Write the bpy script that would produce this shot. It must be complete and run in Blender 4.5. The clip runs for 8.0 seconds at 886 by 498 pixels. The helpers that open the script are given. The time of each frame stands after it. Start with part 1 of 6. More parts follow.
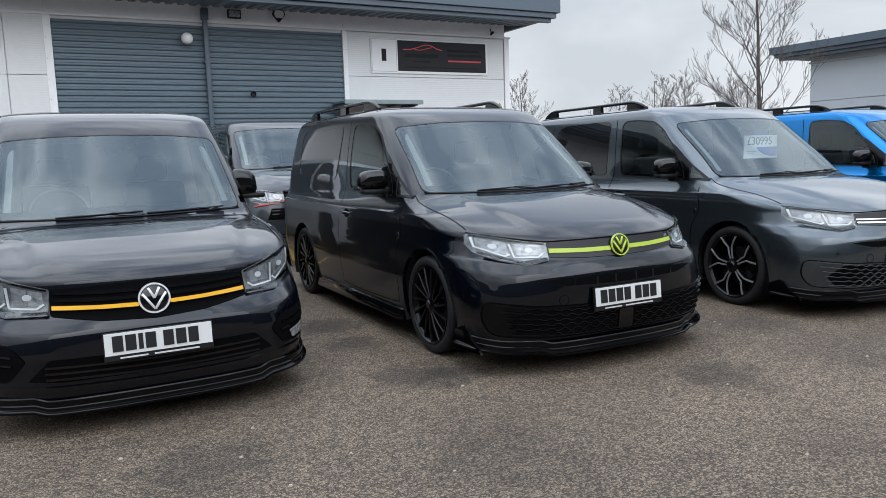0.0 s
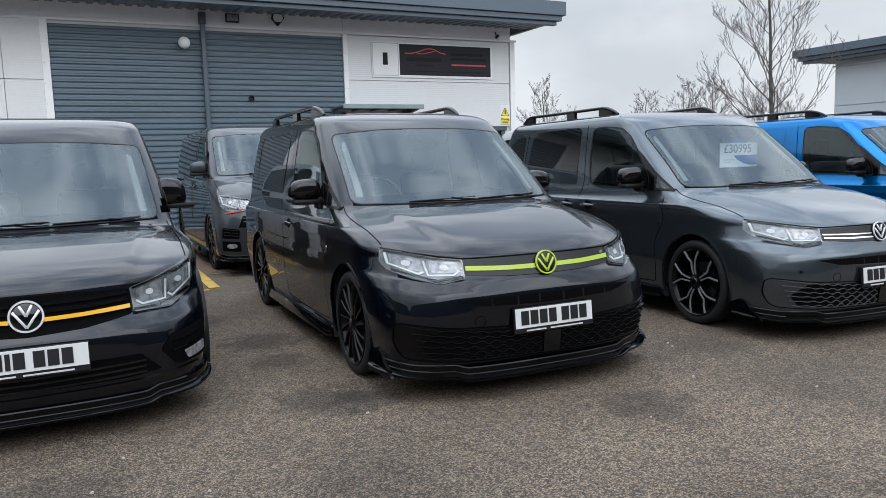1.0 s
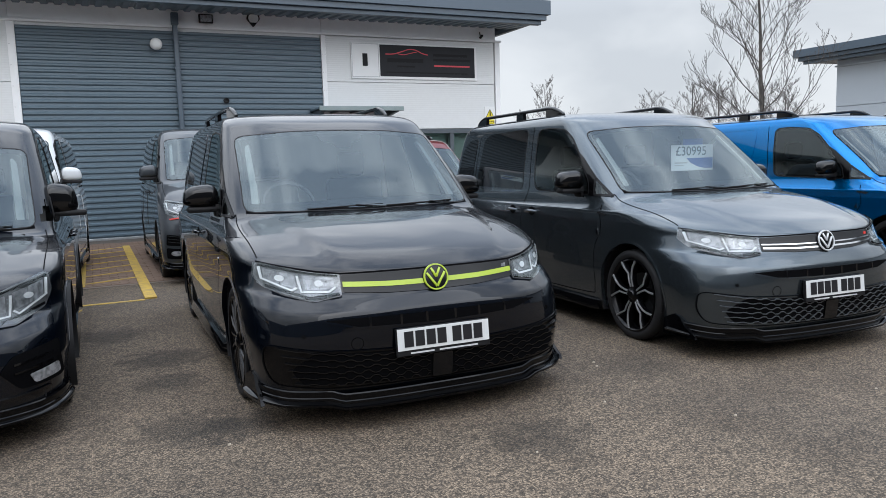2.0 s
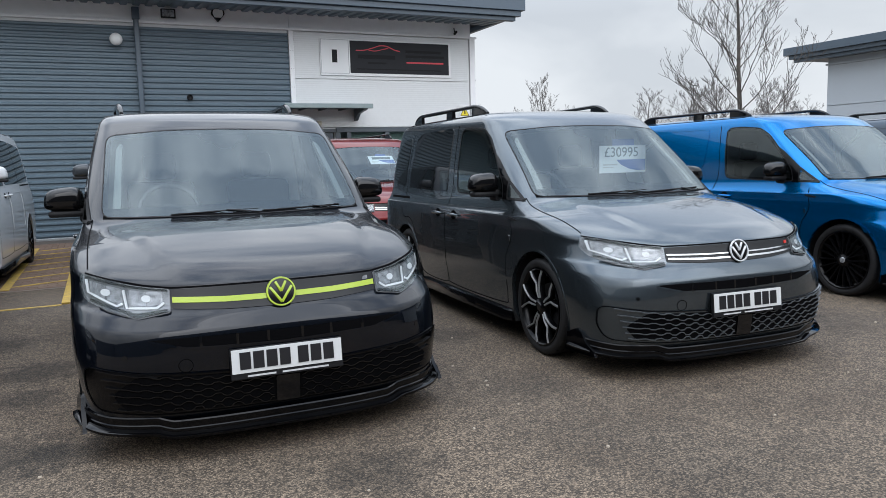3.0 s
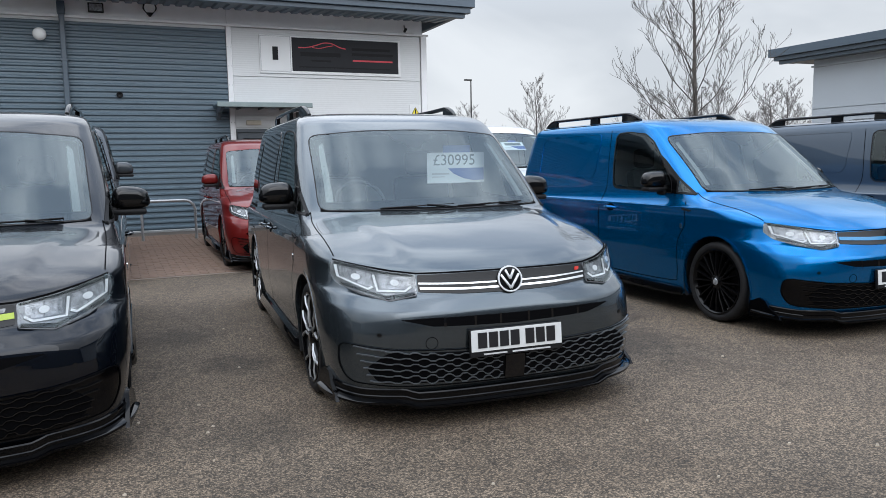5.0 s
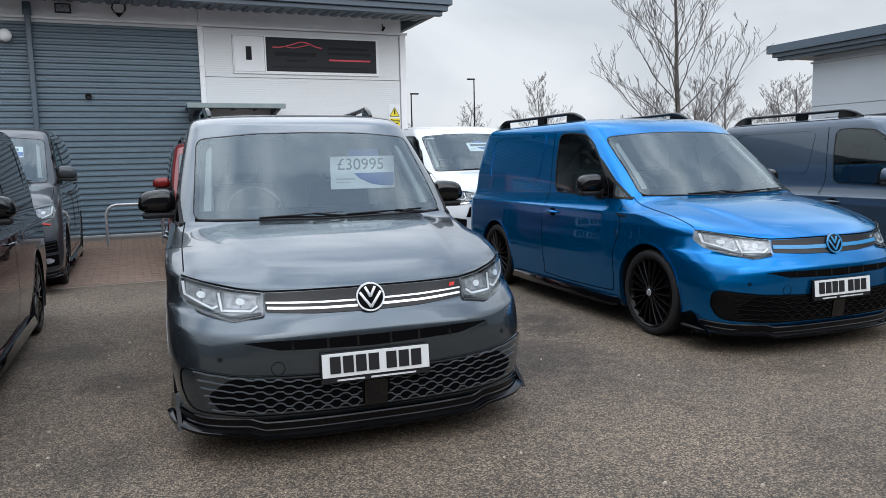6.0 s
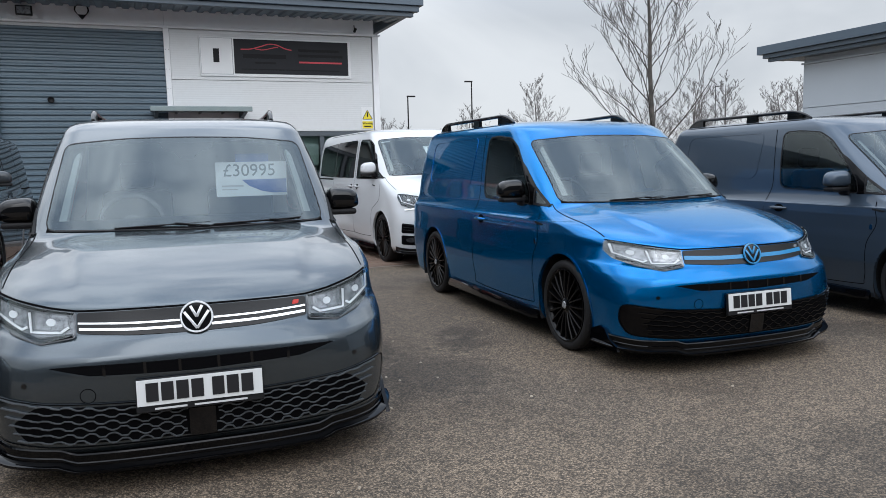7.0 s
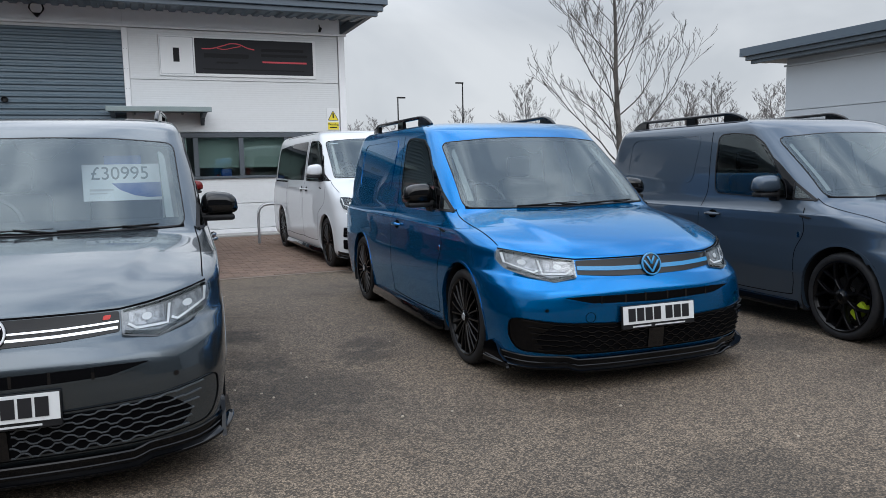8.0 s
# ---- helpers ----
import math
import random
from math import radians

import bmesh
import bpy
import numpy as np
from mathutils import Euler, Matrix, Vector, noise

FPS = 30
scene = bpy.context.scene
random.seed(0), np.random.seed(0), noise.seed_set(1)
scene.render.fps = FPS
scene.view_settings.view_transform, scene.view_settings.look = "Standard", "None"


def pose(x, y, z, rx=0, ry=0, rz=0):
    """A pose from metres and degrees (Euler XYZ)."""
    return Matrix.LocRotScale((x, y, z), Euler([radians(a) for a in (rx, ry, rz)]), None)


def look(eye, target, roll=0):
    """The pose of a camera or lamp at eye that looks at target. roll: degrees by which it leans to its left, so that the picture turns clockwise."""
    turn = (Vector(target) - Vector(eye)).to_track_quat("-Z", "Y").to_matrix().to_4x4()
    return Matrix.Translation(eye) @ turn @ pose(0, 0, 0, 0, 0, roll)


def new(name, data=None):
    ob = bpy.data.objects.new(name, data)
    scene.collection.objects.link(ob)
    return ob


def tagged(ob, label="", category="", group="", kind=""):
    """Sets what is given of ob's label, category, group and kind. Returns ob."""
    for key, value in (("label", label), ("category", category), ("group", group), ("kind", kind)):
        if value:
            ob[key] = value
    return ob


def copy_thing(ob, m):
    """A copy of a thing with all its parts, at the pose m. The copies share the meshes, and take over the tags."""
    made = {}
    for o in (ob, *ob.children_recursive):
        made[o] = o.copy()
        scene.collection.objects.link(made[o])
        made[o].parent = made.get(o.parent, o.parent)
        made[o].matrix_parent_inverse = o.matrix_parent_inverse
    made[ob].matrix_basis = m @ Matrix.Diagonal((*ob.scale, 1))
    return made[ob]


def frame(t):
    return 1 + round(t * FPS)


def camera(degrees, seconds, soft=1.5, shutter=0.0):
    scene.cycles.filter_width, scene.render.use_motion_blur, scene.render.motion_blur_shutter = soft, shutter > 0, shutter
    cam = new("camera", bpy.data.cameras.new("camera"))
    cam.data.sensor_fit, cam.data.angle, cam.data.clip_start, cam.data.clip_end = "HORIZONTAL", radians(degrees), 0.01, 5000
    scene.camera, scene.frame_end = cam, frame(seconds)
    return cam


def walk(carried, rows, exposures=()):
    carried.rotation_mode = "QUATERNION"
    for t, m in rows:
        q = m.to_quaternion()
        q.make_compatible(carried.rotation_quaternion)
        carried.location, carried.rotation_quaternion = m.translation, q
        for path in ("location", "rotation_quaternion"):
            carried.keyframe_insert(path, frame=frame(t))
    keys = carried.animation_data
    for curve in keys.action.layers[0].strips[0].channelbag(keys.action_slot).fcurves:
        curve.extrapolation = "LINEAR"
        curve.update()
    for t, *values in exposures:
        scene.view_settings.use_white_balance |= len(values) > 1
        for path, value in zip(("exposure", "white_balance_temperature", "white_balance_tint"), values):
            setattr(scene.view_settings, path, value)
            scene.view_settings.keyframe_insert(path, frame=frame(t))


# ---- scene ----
cam = camera(61.7, 8.0, soft=0.55)
PATH = [
    (0, (0.345, 0.287, 1.325), (1.285, 2.034, 1.076), -1.9),
    (0.5, (0.693, 0.292, 1.338), (1.617, 2.049, 1.093), -1.7),
    (1, (1.086, 0.238, 1.342), (1.956, 2.023, 1.105), -1.7),
    (1.2, (1.247, 0.24, 1.343), (2.096, 2.035, 1.103), -1.7),
    (2.3, (2.128, 0.306, 1.329), (2.968, 2.107, 1.102), -1.8),
    (2.5, (2.296, 0.286, 1.359), (3.132, 2.088, 1.126), -1.7),
    (3, (2.717, 0.306, 1.336), (3.549, 2.109, 1.101), -1.6),
    (3.5, (3.124, 0.289, 1.347), (3.957, 2.093, 1.109), -1.6),
    (4, (3.556, 0.225, 1.362), (4.379, 2.033, 1.125), -1.4),
    (4.5, (3.978, 0.252, 1.355), (4.785, 2.066, 1.117), -1.2),
    (4.7, (4.137, 0.256, 1.363), (4.941, 2.072, 1.127), -1.1),
    (5.8, (5.059, 0.255, 1.361), (5.832, 2.084, 1.122), -1.2),
    (6, (5.225, 0.281, 1.38), (5.99, 2.113, 1.144), -1.3),
    (6.5, (5.637, 0.289, 1.375), (6.392, 2.126, 1.141), -1.4),
    (7, (6.048, 0.27, 1.383), (6.795, 2.111, 1.154), -1.4),
    (7.5, (6.442, 0.304, 1.389), (7.187, 2.146, 1.162), -1.2),
    (8, (6.847, 0.256, 1.379), (7.594, 2.098, 1.154), -1.2),
]
walk(cam, [(t, look(eye, target, roll)) for t, eye, target, roll in PATH], [(0.0, 0.29, 6080, 10), (4.5, 0.31, 6080, 10), (7.0, 0.20, 6080, 10), (8.0, 0.08, 6080, 10)])

# ---- world, sun, exposure ----
world = bpy.data.worlds.new("overcast_sky")
scene.world = world
world.use_nodes = True
wn, wl = world.node_tree.nodes, world.node_tree.links
wn.clear()
w_out = wn.new("ShaderNodeOutputWorld")
w_bg = wn.new("ShaderNodeBackground")
w_sky = wn.new("ShaderNodeTexSky")
w_sky.sky_type, w_sky.sun_disc = "NISHITA", False
w_sky.sun_elevation, w_sky.sun_rotation = radians(38), radians(200)
w_sky.dust_density = 3.0
w_co = wn.new("ShaderNodeTexCoord")
w_map = wn.new("ShaderNodeMapping")
w_map.inputs["Scale"].default_value = (1.0, 1.0, 1.8)
w_n1 = wn.new("ShaderNodeTexNoise")
w_n1.inputs["Scale"].default_value, w_n1.inputs["Detail"].default_value = 2.6, 5.0
w_n1.inputs["Distortion"].default_value = 0.35
w_ramp = wn.new("ShaderNodeValToRGB")
w_ramp.color_ramp.elements[0].position, w_ramp.color_ramp.elements[0].color = 0.39, (3.05, 3.45, 4.05, 1)
w_ramp.color_ramp.elements[1].position, w_ramp.color_ramp.elements[1].color = 0.59, (7.35, 7.5, 7.65, 1)
w_mix = wn.new("ShaderNodeMixRGB")
w_mix.inputs[0].default_value = 0.9
wl.new(w_co.outputs["Generated"], w_map.inputs["Vector"])
wl.new(w_map.outputs["Vector"], w_n1.inputs["Vector"])
wl.new(w_n1.outputs["Fac"], w_ramp.inputs["Fac"])
wl.new(w_sky.outputs["Color"], w_mix.inputs[1])
wl.new(w_ramp.outputs["Color"], w_mix.inputs[2])
# haze evens the clouds out towards the horizon
w_haze = wn.new("ShaderNodeMapRange")
w_haze.inputs["From Min"].default_value, w_haze.inputs["From Max"].default_value = 0.15, 0.70
w_haze.inputs["To Min"].default_value, w_haze.inputs["To Max"].default_value = 0.62, 0.0
# an overcast sky is brighter overhead than at the horizon
w_xyz = wn.new("ShaderNodeSeparateXYZ")
w_gain = wn.new("ShaderNodeMapRange")
w_gain.inputs["From Min"].default_value, w_gain.inputs["From Max"].default_value = 0.18, 1.0
w_gain.inputs["To Min"].default_value, w_gain.inputs["To Max"].default_value = 0.67, 2.8
w_mul = wn.new("ShaderNodeVectorMath")
w_mul.operation = "SCALE"
wl.new(w_co.outputs["Generated"], w_xyz.inputs[0])
wl.new(w_xyz.outputs["Z"], w_gain.inputs["Value"])
wl.new(w_xyz.outputs["Z"], w_haze.inputs["Value"])
w_even = wn.new("ShaderNodeMixRGB")
w_even.inputs[2].default_value = (6.9, 6.92, 6.72, 1)
wl.new(w_haze.outputs[0], w_even.inputs[0])
wl.new(w_mix.outputs["Color"], w_even.inputs[1])
wl.new(w_even.outputs["Color"], w_mul.inputs[0])
wl.new(w_gain.outputs[0], w_mul.inputs["Scale"])
wl.new(w_mul.outputs[0], w_bg.inputs["Color"])
wl.new(w_bg.outputs["Background"], w_out.inputs["Surface"])
w_bg.inputs["Strength"].default_value = 0.148

sun = new("sun", bpy.data.lights.new("sun", "SUN"))
sun.data.energy, sun.data.angle, sun.data.color = 1.2, radians(75), (1.0, 0.99, 0.98)
sun.matrix_world = look((4, -18, 7.5), (2, 4, 0))
scene.view_settings.exposure = 0.0


# ---- materials ----
def shader(name, colour, rough=0.5, metal=0.0, coat=0.0, grain=(), bump=(), vary=0.0, spec=0.5, coat_ior=1.5, tint=(1, 1, 1)):
    """grain: rows of (scale, strength, colour) mixed over the base by noise; bump: (scale, strength, distance)."""
    m = bpy.data.materials.new(name)
    m.use_nodes = True
    n, l = m.node_tree.nodes, m.node_tree.links
    b = n["Principled BSDF"]
    b.inputs["Roughness"].default_value, b.inputs["Metallic"].default_value = rough, metal
    b.inputs["Coat Weight"].default_value, b.inputs["Coat Roughness"].default_value = coat, 0.012
    b.inputs["Specular IOR Level"].default_value = spec
    b.inputs["Coat IOR"].default_value = coat_ior
    b.inputs["Specular Tint"].default_value = (*tint, 1)
    b.inputs["Base Color"].default_value = (*colour, 1)
    co = n.new("ShaderNodeTexCoord")
    last = None
    rgb = n.new("ShaderNodeRGB")
    rgb.outputs[0].default_value = (*colour, 1)
    last = rgb.outputs[0]
    for scale, strength, other in grain:
        t = n.new("ShaderNodeTexNoise")
        t.inputs["Scale"].default_value, t.inputs["Detail"].default_value = scale, 4
        l.new(co.outputs["Object"], t.inputs["Vector"])
        r = n.new("ShaderNodeMapRange")
        r.inputs["From Min"].default_value, r.inputs["From Max"].default_value = 0.4, 0.7
        r.inputs["To Max"].default_value = strength
        l.new(t.outputs["Fac"], r.inputs["Value"])
        x = n.new("ShaderNodeMixRGB")
        l.new(r.outputs[0], x.inputs[0])
        l.new(last, x.inputs[1])
        x.inputs[2].default_value = (*other, 1)
        last = x.outputs[0]
    if vary:
        info = n.new("ShaderNodeObjectInfo")
        h = n.new("ShaderNodeHueSaturation")
        r = n.new("ShaderNodeMapRange")
        r.inputs["To Min"].default_value, r.inputs["To Max"].default_value = 1 - vary, 1 + vary
        l.new(info.outputs["Random"], r.inputs["Value"])
        l.new(r.outputs[0], h.inputs["Value"])
        l.new(last, h.inputs["Color"])
        last = h.outputs[0]
    l.new(last, b.inputs["Base Color"])
    if bump:
        t = n.new("ShaderNodeTexNoise")
        t.inputs["Scale"].default_value, t.inputs["Detail"].default_value = bump[0], 5
        l.new(co.outputs["Object"], t.inputs["Vector"])
        k = n.new("ShaderNodeBump")
        k.inputs["Strength"].default_value, k.inputs["Distance"].default_value = bump[1], bump[2]
        l.new(t.outputs["Fac"], k.inputs["Height"])
        l.new(k.outputs[0], b.inputs["Normal"])
    return m


def paint(name, colour, metal=0.0, rough=0.35, coat_ior=1.42, dust=0.02, tint=(1, 1, 1)):
    """Car paint: base with fine flakes under a clear coat, with a faint film of dust."""
    return shader(name, colour, rough, metal, 1.0,
                  grain=((900, 0.06, tuple(min(1, c * 1.6) for c in colour)),
                         (2.2, dust, (0.20, 0.19, 0.18))), spec=0.05, coat_ior=coat_ior, tint=tint)


def glass(name, tint, gloss=0.0, clear=(0.86, 0.95, 0.95), ior=1.9):
    m = bpy.data.materials.new(name)
    m.use_nodes = True
    n, l = m.node_tree.nodes, m.node_tree.links
    n.clear()
    out = n.new("ShaderNodeOutputMaterial")
    mix = n.new("ShaderNodeMixShader")
    tr = n.new("ShaderNodeBsdfTransparent")
    gl = n.new("ShaderNodeBsdfGlossy")
    fr = n.new("ShaderNodeFresnel")
    fr.inputs["IOR"].default_value = ior
    tr.inputs["Color"].default_value = (*tint, 1)
    gl.inputs["Roughness"].default_value = gloss
    gl.inputs["Color"].default_value = (*clear, 1)
    l.new(fr.outputs[0], mix.inputs[0])
    l.new(tr.outputs[0], mix.inputs[1])
    l.new(gl.outputs[0], mix.inputs[2])
    l.new(mix.outputs[0], out.inputs["Surface"])
    return m


BLACK = paint("black_paint", (0.0015, 0.003, 0.0065), 0.5, coat_ior=1.48, dust=0.0)
GREY = paint("graphite_grey_paint", (0.072, 0.089, 0.102), 0.85, 0.25, coat_ior=1.48, dust=0.004)
BLUE = paint("bright_blue_paint", (0.0002, 0.131, 0.362), 0.85, 0.24, coat_ior=1.36, dust=0.0, tint=(0.40, 0.80, 1.0))
SLATE = paint("slate_blue_grey_paint", (0.054, 0.075, 0.102), 0.55, 0.35, dust=0.004)
DKGREY = paint("dark_grey_paint", (0.042, 0.047, 0.053), 0.45, 0.4, dust=0.004)
RED = paint("dark_red_paint", (0.135, 0.008, 0.007), 0.35, 0.4)
WHITE = paint("white_paint", (0.56, 0.575, 0.585))
GLOSS = shader("gloss_black_plastic", (0.002, 0.002, 0.0025), 0.06, grain=((5, 0.05, (0.03, 0.03, 0.03)),))
LIP = shader("gloss_black_lip", (0.0010, 0.0010, 0.0014), 0.04, spec=0.24, grain=((6, 0.05, (0.02, 0.02, 0.02)),))
MATT = shader("matt_black_plastic", (0.009, 0.009, 0.010), 0.5, spec=0.22, grain=((60, 0.3, (0.018, 0.018, 0.018)),), bump=(500, 0.15, 0.0006))
# near-black without sheen: holds the shade of gaps and recesses; also black borders
SEAM = shader("seam_black", (0.0025, 0.0025, 0.003), 0.8, spec=0.04)
RUBBER = shader("tyre_rubber", (0.012, 0.012, 0.013), 0.6, spec=0.25, grain=((14, 0.35, (0.028, 0.027, 0.026)),), bump=(180, 0.2, 0.001))
RIM_BLACK = shader("gloss_black_alloy", (0.0025, 0.0025, 0.003), 0.2, spec=0.22)
RIM_SILVER = shader("machined_alloy", (0.38, 0.39, 0.40), 0.3, 0.7)
DISC = shader("brake_disc_steel", (0.025, 0.024, 0.023), 0.45, 0.7)
CALIPER = shader("lime_caliper", (0.42, 0.55, 0.02), 0.35)
CHROME = shader("chrome", (0.78, 0.79, 0.80), 0.10, 1.0)
EMBLEM = shader("satin_chrome", (0.70, 0.71, 0.72), 0.30, 0.45)
LIME = shader("lime_trim", (0.40, 0.52, 0.03), 0.3, coat=0.4)
YELLOW = shader("yellow_trim", (0.80, 0.42, 0.01), 0.3, coat=0.4)
BLUE_TRIM = shader("blue_trim", (0.03, 0.24, 0.50), 0.3, coat=0.4)
RED_TRIM = shader("red_trim", (0.55, 0.03, 0.02), 0.35)
BAR_DARK = shader("dark_satin_trim", (0.012, 0.0125, 0.014), 0.28, spec=0.35)
LAMP_DARK = shader("lamp_housing", (0.24, 0.245, 0.255), 0.25, 0.5, grain=((30, 0.7, (0.07, 0.073, 0.078)),), bump=(45, 0.3, 0.004))
LAMP_GREY = shader("lamp_reflector", (0.47, 0.48, 0.50), 0.20, 0.45, grain=((30, 0.8, (0.10, 0.105, 0.11)),), bump=(55, 0.6, 0.005))
LAMP_SMOKE = shader("smoked_lamp", (0.045, 0.047, 0.052), 0.25, 0.5, grain=((30, 0.7, (0.10, 0.105, 0.11)),))
LAMP_STRIP = shader("lamp_light_guide", (0.88, 0.89, 0.90), 0.2)
LENS = glass("lamp_lens", (0.95, 0.96, 0.97), ior=1.55)
SCREEN = glass("windscreen_glass", (0.78, 0.87, 0.87), clear=(0.80, 0.91, 0.95), ior=1.88)
SIDE_GLASS = glass("side_glass", (0.50, 0.57, 0.58), ior=1.6)
TINT = shader("privacy_glass", (0.006, 0.007, 0.008), 0.03, coat=0.2)
TRIM_PALE = shader("pale_pillar_trim", (0.26, 0.27, 0.265), 0.7, bump=(300, 0.1, 0.0005))
CABIN = shader("cabin_dark_plastic", (0.05, 0.052, 0.055), 0.6, grain=((30, 0.3, (0.06, 0.06, 0.06)),))
SEAT = shader("seat_cloth", (0.03, 0.031, 0.034), 0.9, grain=((120, 0.4, (0.09, 0.09, 0.1)),), bump=(400, 0.3, 0.001))
LINER = shader("cabin_liner", (0.58, 0.59, 0.58), 0.9, grain=((3, 0.4, (0.38, 0.39, 0.39)),))
PLATE = shader("plate_white", (0.66, 0.67, 0.66), 0.35, grain=((9, 0.12, (0.6, 0.58, 0.54)),))
PLATE_BAR = shader("plate_black", (0.01, 0.01, 0.012), 0.4)
PALE_BAR = shader("pale_print", (0.55, 0.55, 0.55), 0.5)
PAPER = shader("card_white", (0.82, 0.83, 0.84), 0.5)
PAPER_BLUE = shader("card_blue", (0.03, 0.09, 0.36), 0.5)
PRINT = shader("dark_print", (0.05, 0.075, 0.075), 0.6)


# ---- mesh helpers ----
def mesh_of(bm, name="mesh", smooth=None):
    me = bpy.data.meshes.new(name)
    bm.normal_update()
    bm.to_mesh(me)
    bm.free()
    if smooth is not None:
        me.shade_smooth()
        if smooth < 180:
            me.set_sharp_from_angle(angle=radians(smooth))
    return me


def put(name, me, material, parent=None, label="", at=None):
    """Links a mesh as one object, with its material on the object, under a thing or a part."""
    ob = new(name, me)
    if not me.materials:
        me.materials.append(material)
    ob.material_slots[0].link = "OBJECT"
    ob.material_slots[0].material = material
    if parent is not None:
        ob.parent = parent
    if at is not None:
        ob.matrix_basis = at
    if label:
        tagged(ob, label)
    return ob


def part(name, bm, material, parent=None, label="", at=None, smooth=None):
    return put(name, mesh_of(bm, name, smooth), material, parent, label, at)


def box(bm, x0, x1, y0, y1, z0, z1, bevel=0.0, m=None):
    """Adds a box between two corners to bm, with bevelled edges."""
    vs = bmesh.ops.create_cube(bm, size=1)["verts"]
    bmesh.ops.transform(bm, matrix=Matrix.LocRotScale(((x0 + x1) / 2, (y0 + y1) / 2, (z0 + z1) / 2), None, (x1 - x0, y1 - y0, z1 - z0)), verts=vs)
    if bevel:
        es = list({e for v in vs for e in v.link_edges})
        r = bmesh.ops.bevel(bm, geom=es, offset=bevel, segments=2, profile=0.5, affect="EDGES")
        vs = list({v for f in r["faces"] for v in f.verts} | {v for v in vs if v.is_valid})
    if m is not None:
        bmesh.ops.transform(bm, matrix=m, verts=[v for v in vs if v.is_valid])
    return bm


def boxed(*a, bevel=0.0, m=None):
    return box(bmesh.new(), *a, bevel=bevel, m=m)


def lathe(bm, profile, seg=48, axis="X"):
    """Turns rows of (radius, along) about an axis."""
    rings = []
    for r, d in profile:
        ring = []
        for i in range(seg):
            c, s = math.cos(2 * math.pi * i / seg) * r, math.sin(2 * math.pi * i / seg) * r
            ring.append(bm.verts.new((d, c, s) if axis == "X" else (c, s, d)))
        rings.append(ring)
    for a, b in zip(rings, rings[1:]):
        for i in range(seg):
            j = (i + 1) % seg
            bm.faces.new((a[i], a[j], b[j], b[i]))
    bmesh.ops.recalc_face_normals(bm, faces=bm.faces)
    return bm


def tube(bm, points, radius, seg=8, flat=1.0, caps=True):
    """A tube along points; radius a number or one for each point; flat squashes it upright."""
    pts = [Vector(p) for p in points]
    rings = []
    for i, p in enumerate(pts):
        d = (pts[min(i + 1, len(pts) - 1)] - pts[max(i - 1, 0)]).normalized()
        side = d.cross(Vector((0, 0, 1)))
        side = side.normalized() if side.length > 1e-4 else Vector((1, 0, 0))
        up = side.cross(d)
        r = radius[i] if isinstance(radius, (list, tuple)) else radius
        rings.append([bm.verts.new(p + side * (r * math.cos(2 * math.pi * k / seg)) + up * (r * flat * math.sin(2 * math.pi * k / seg))) for k in range(seg)])
    for a, b in zip(rings, rings[1:]):
        for k in range(seg):
            bm.faces.new((a[k], a[(k + 1) % seg], b[(k + 1) % seg], b[k]))
    if caps:
        bm.faces.new(rings[0][::-1])
        bm.faces.new(rings[-1])
    return bm


def spline(points, per=8):
    """A smooth line through points of any dimension."""
    p = [np.array(q, float) for q in points]
    p = [2 * p[0] - p[1]] + p + [2 * p[-1] - p[-2]]
    out = []
    for i in range(1, len(p) - 2):
        for k in range(per):
            t = k / per
            out.append(0.5 * (2 * p[i] + (p[i + 1] - p[i - 1]) * t + (2 * p[i - 1] - 5 * p[i] + 4 * p[i + 1] - p[i + 2]) * t * t + (3 * p[i] - p[i - 1] - 3 * p[i + 1] + p[i + 2]) * t ** 3))
    out.append(p[-2])
    return out


def glide(points, per=5):
    """A line through rows of numbers that never overshoots them, so that creases stay where they are."""
    p = np.array(points, float)
    d = np.diff(p, axis=0)
    m = np.zeros_like(p)
    same = d[1:] * d[:-1] > 0
    m[1:-1] = np.where(same, 2 * d[1:] * d[:-1] / np.where(same, d[1:] + d[:-1], 1.0), 0.0)
    m[0], m[-1] = d[0], d[-1]
    out = []
    for i in range(len(p) - 1):
        for k in range(per):
            t = k / per
            out.append((2 * t ** 3 - 3 * t * t + 1) * p[i] + (t ** 3 - 2 * t * t + t) * m[i] + (3 * t * t - 2 * t ** 3) * p[i + 1] + (t ** 3 - t * t) * m[i + 1])
    out.append(p[-1])
    return out


def rounded(pts, r, n=4):
    """A closed outline with its corners rounded."""
    out, k = [], len(pts)
    for i in range(k):
        p, a, b = (Vector(pts[j % k]) for j in (i, i - 1, i + 1))
        da, db = (a - p), (b - p)
        rr = min(r, da.length * 0.45, db.length * 0.45)
        s, e = p + da.normalized() * rr, p + db.normalized() * rr
        for q in range(n + 1):
            t = q / n
            out.append(tuple(s * (1 - t) ** 2 + p * (2 * t * (1 - t)) + e * t * t))
    return out


def dense(pts, step):
    out = []
    for i, p in enumerate(pts):
        q = pts[(i + 1) % len(pts)]
        k = max(1, int(math.hypot(q[0] - p[0], q[1] - p[1]) / step))
        out += [(p[0] + (q[0] - p[0]) * t / k, p[1] + (q[1] - p[1]) * t / k) for t in range(k)]
    return out


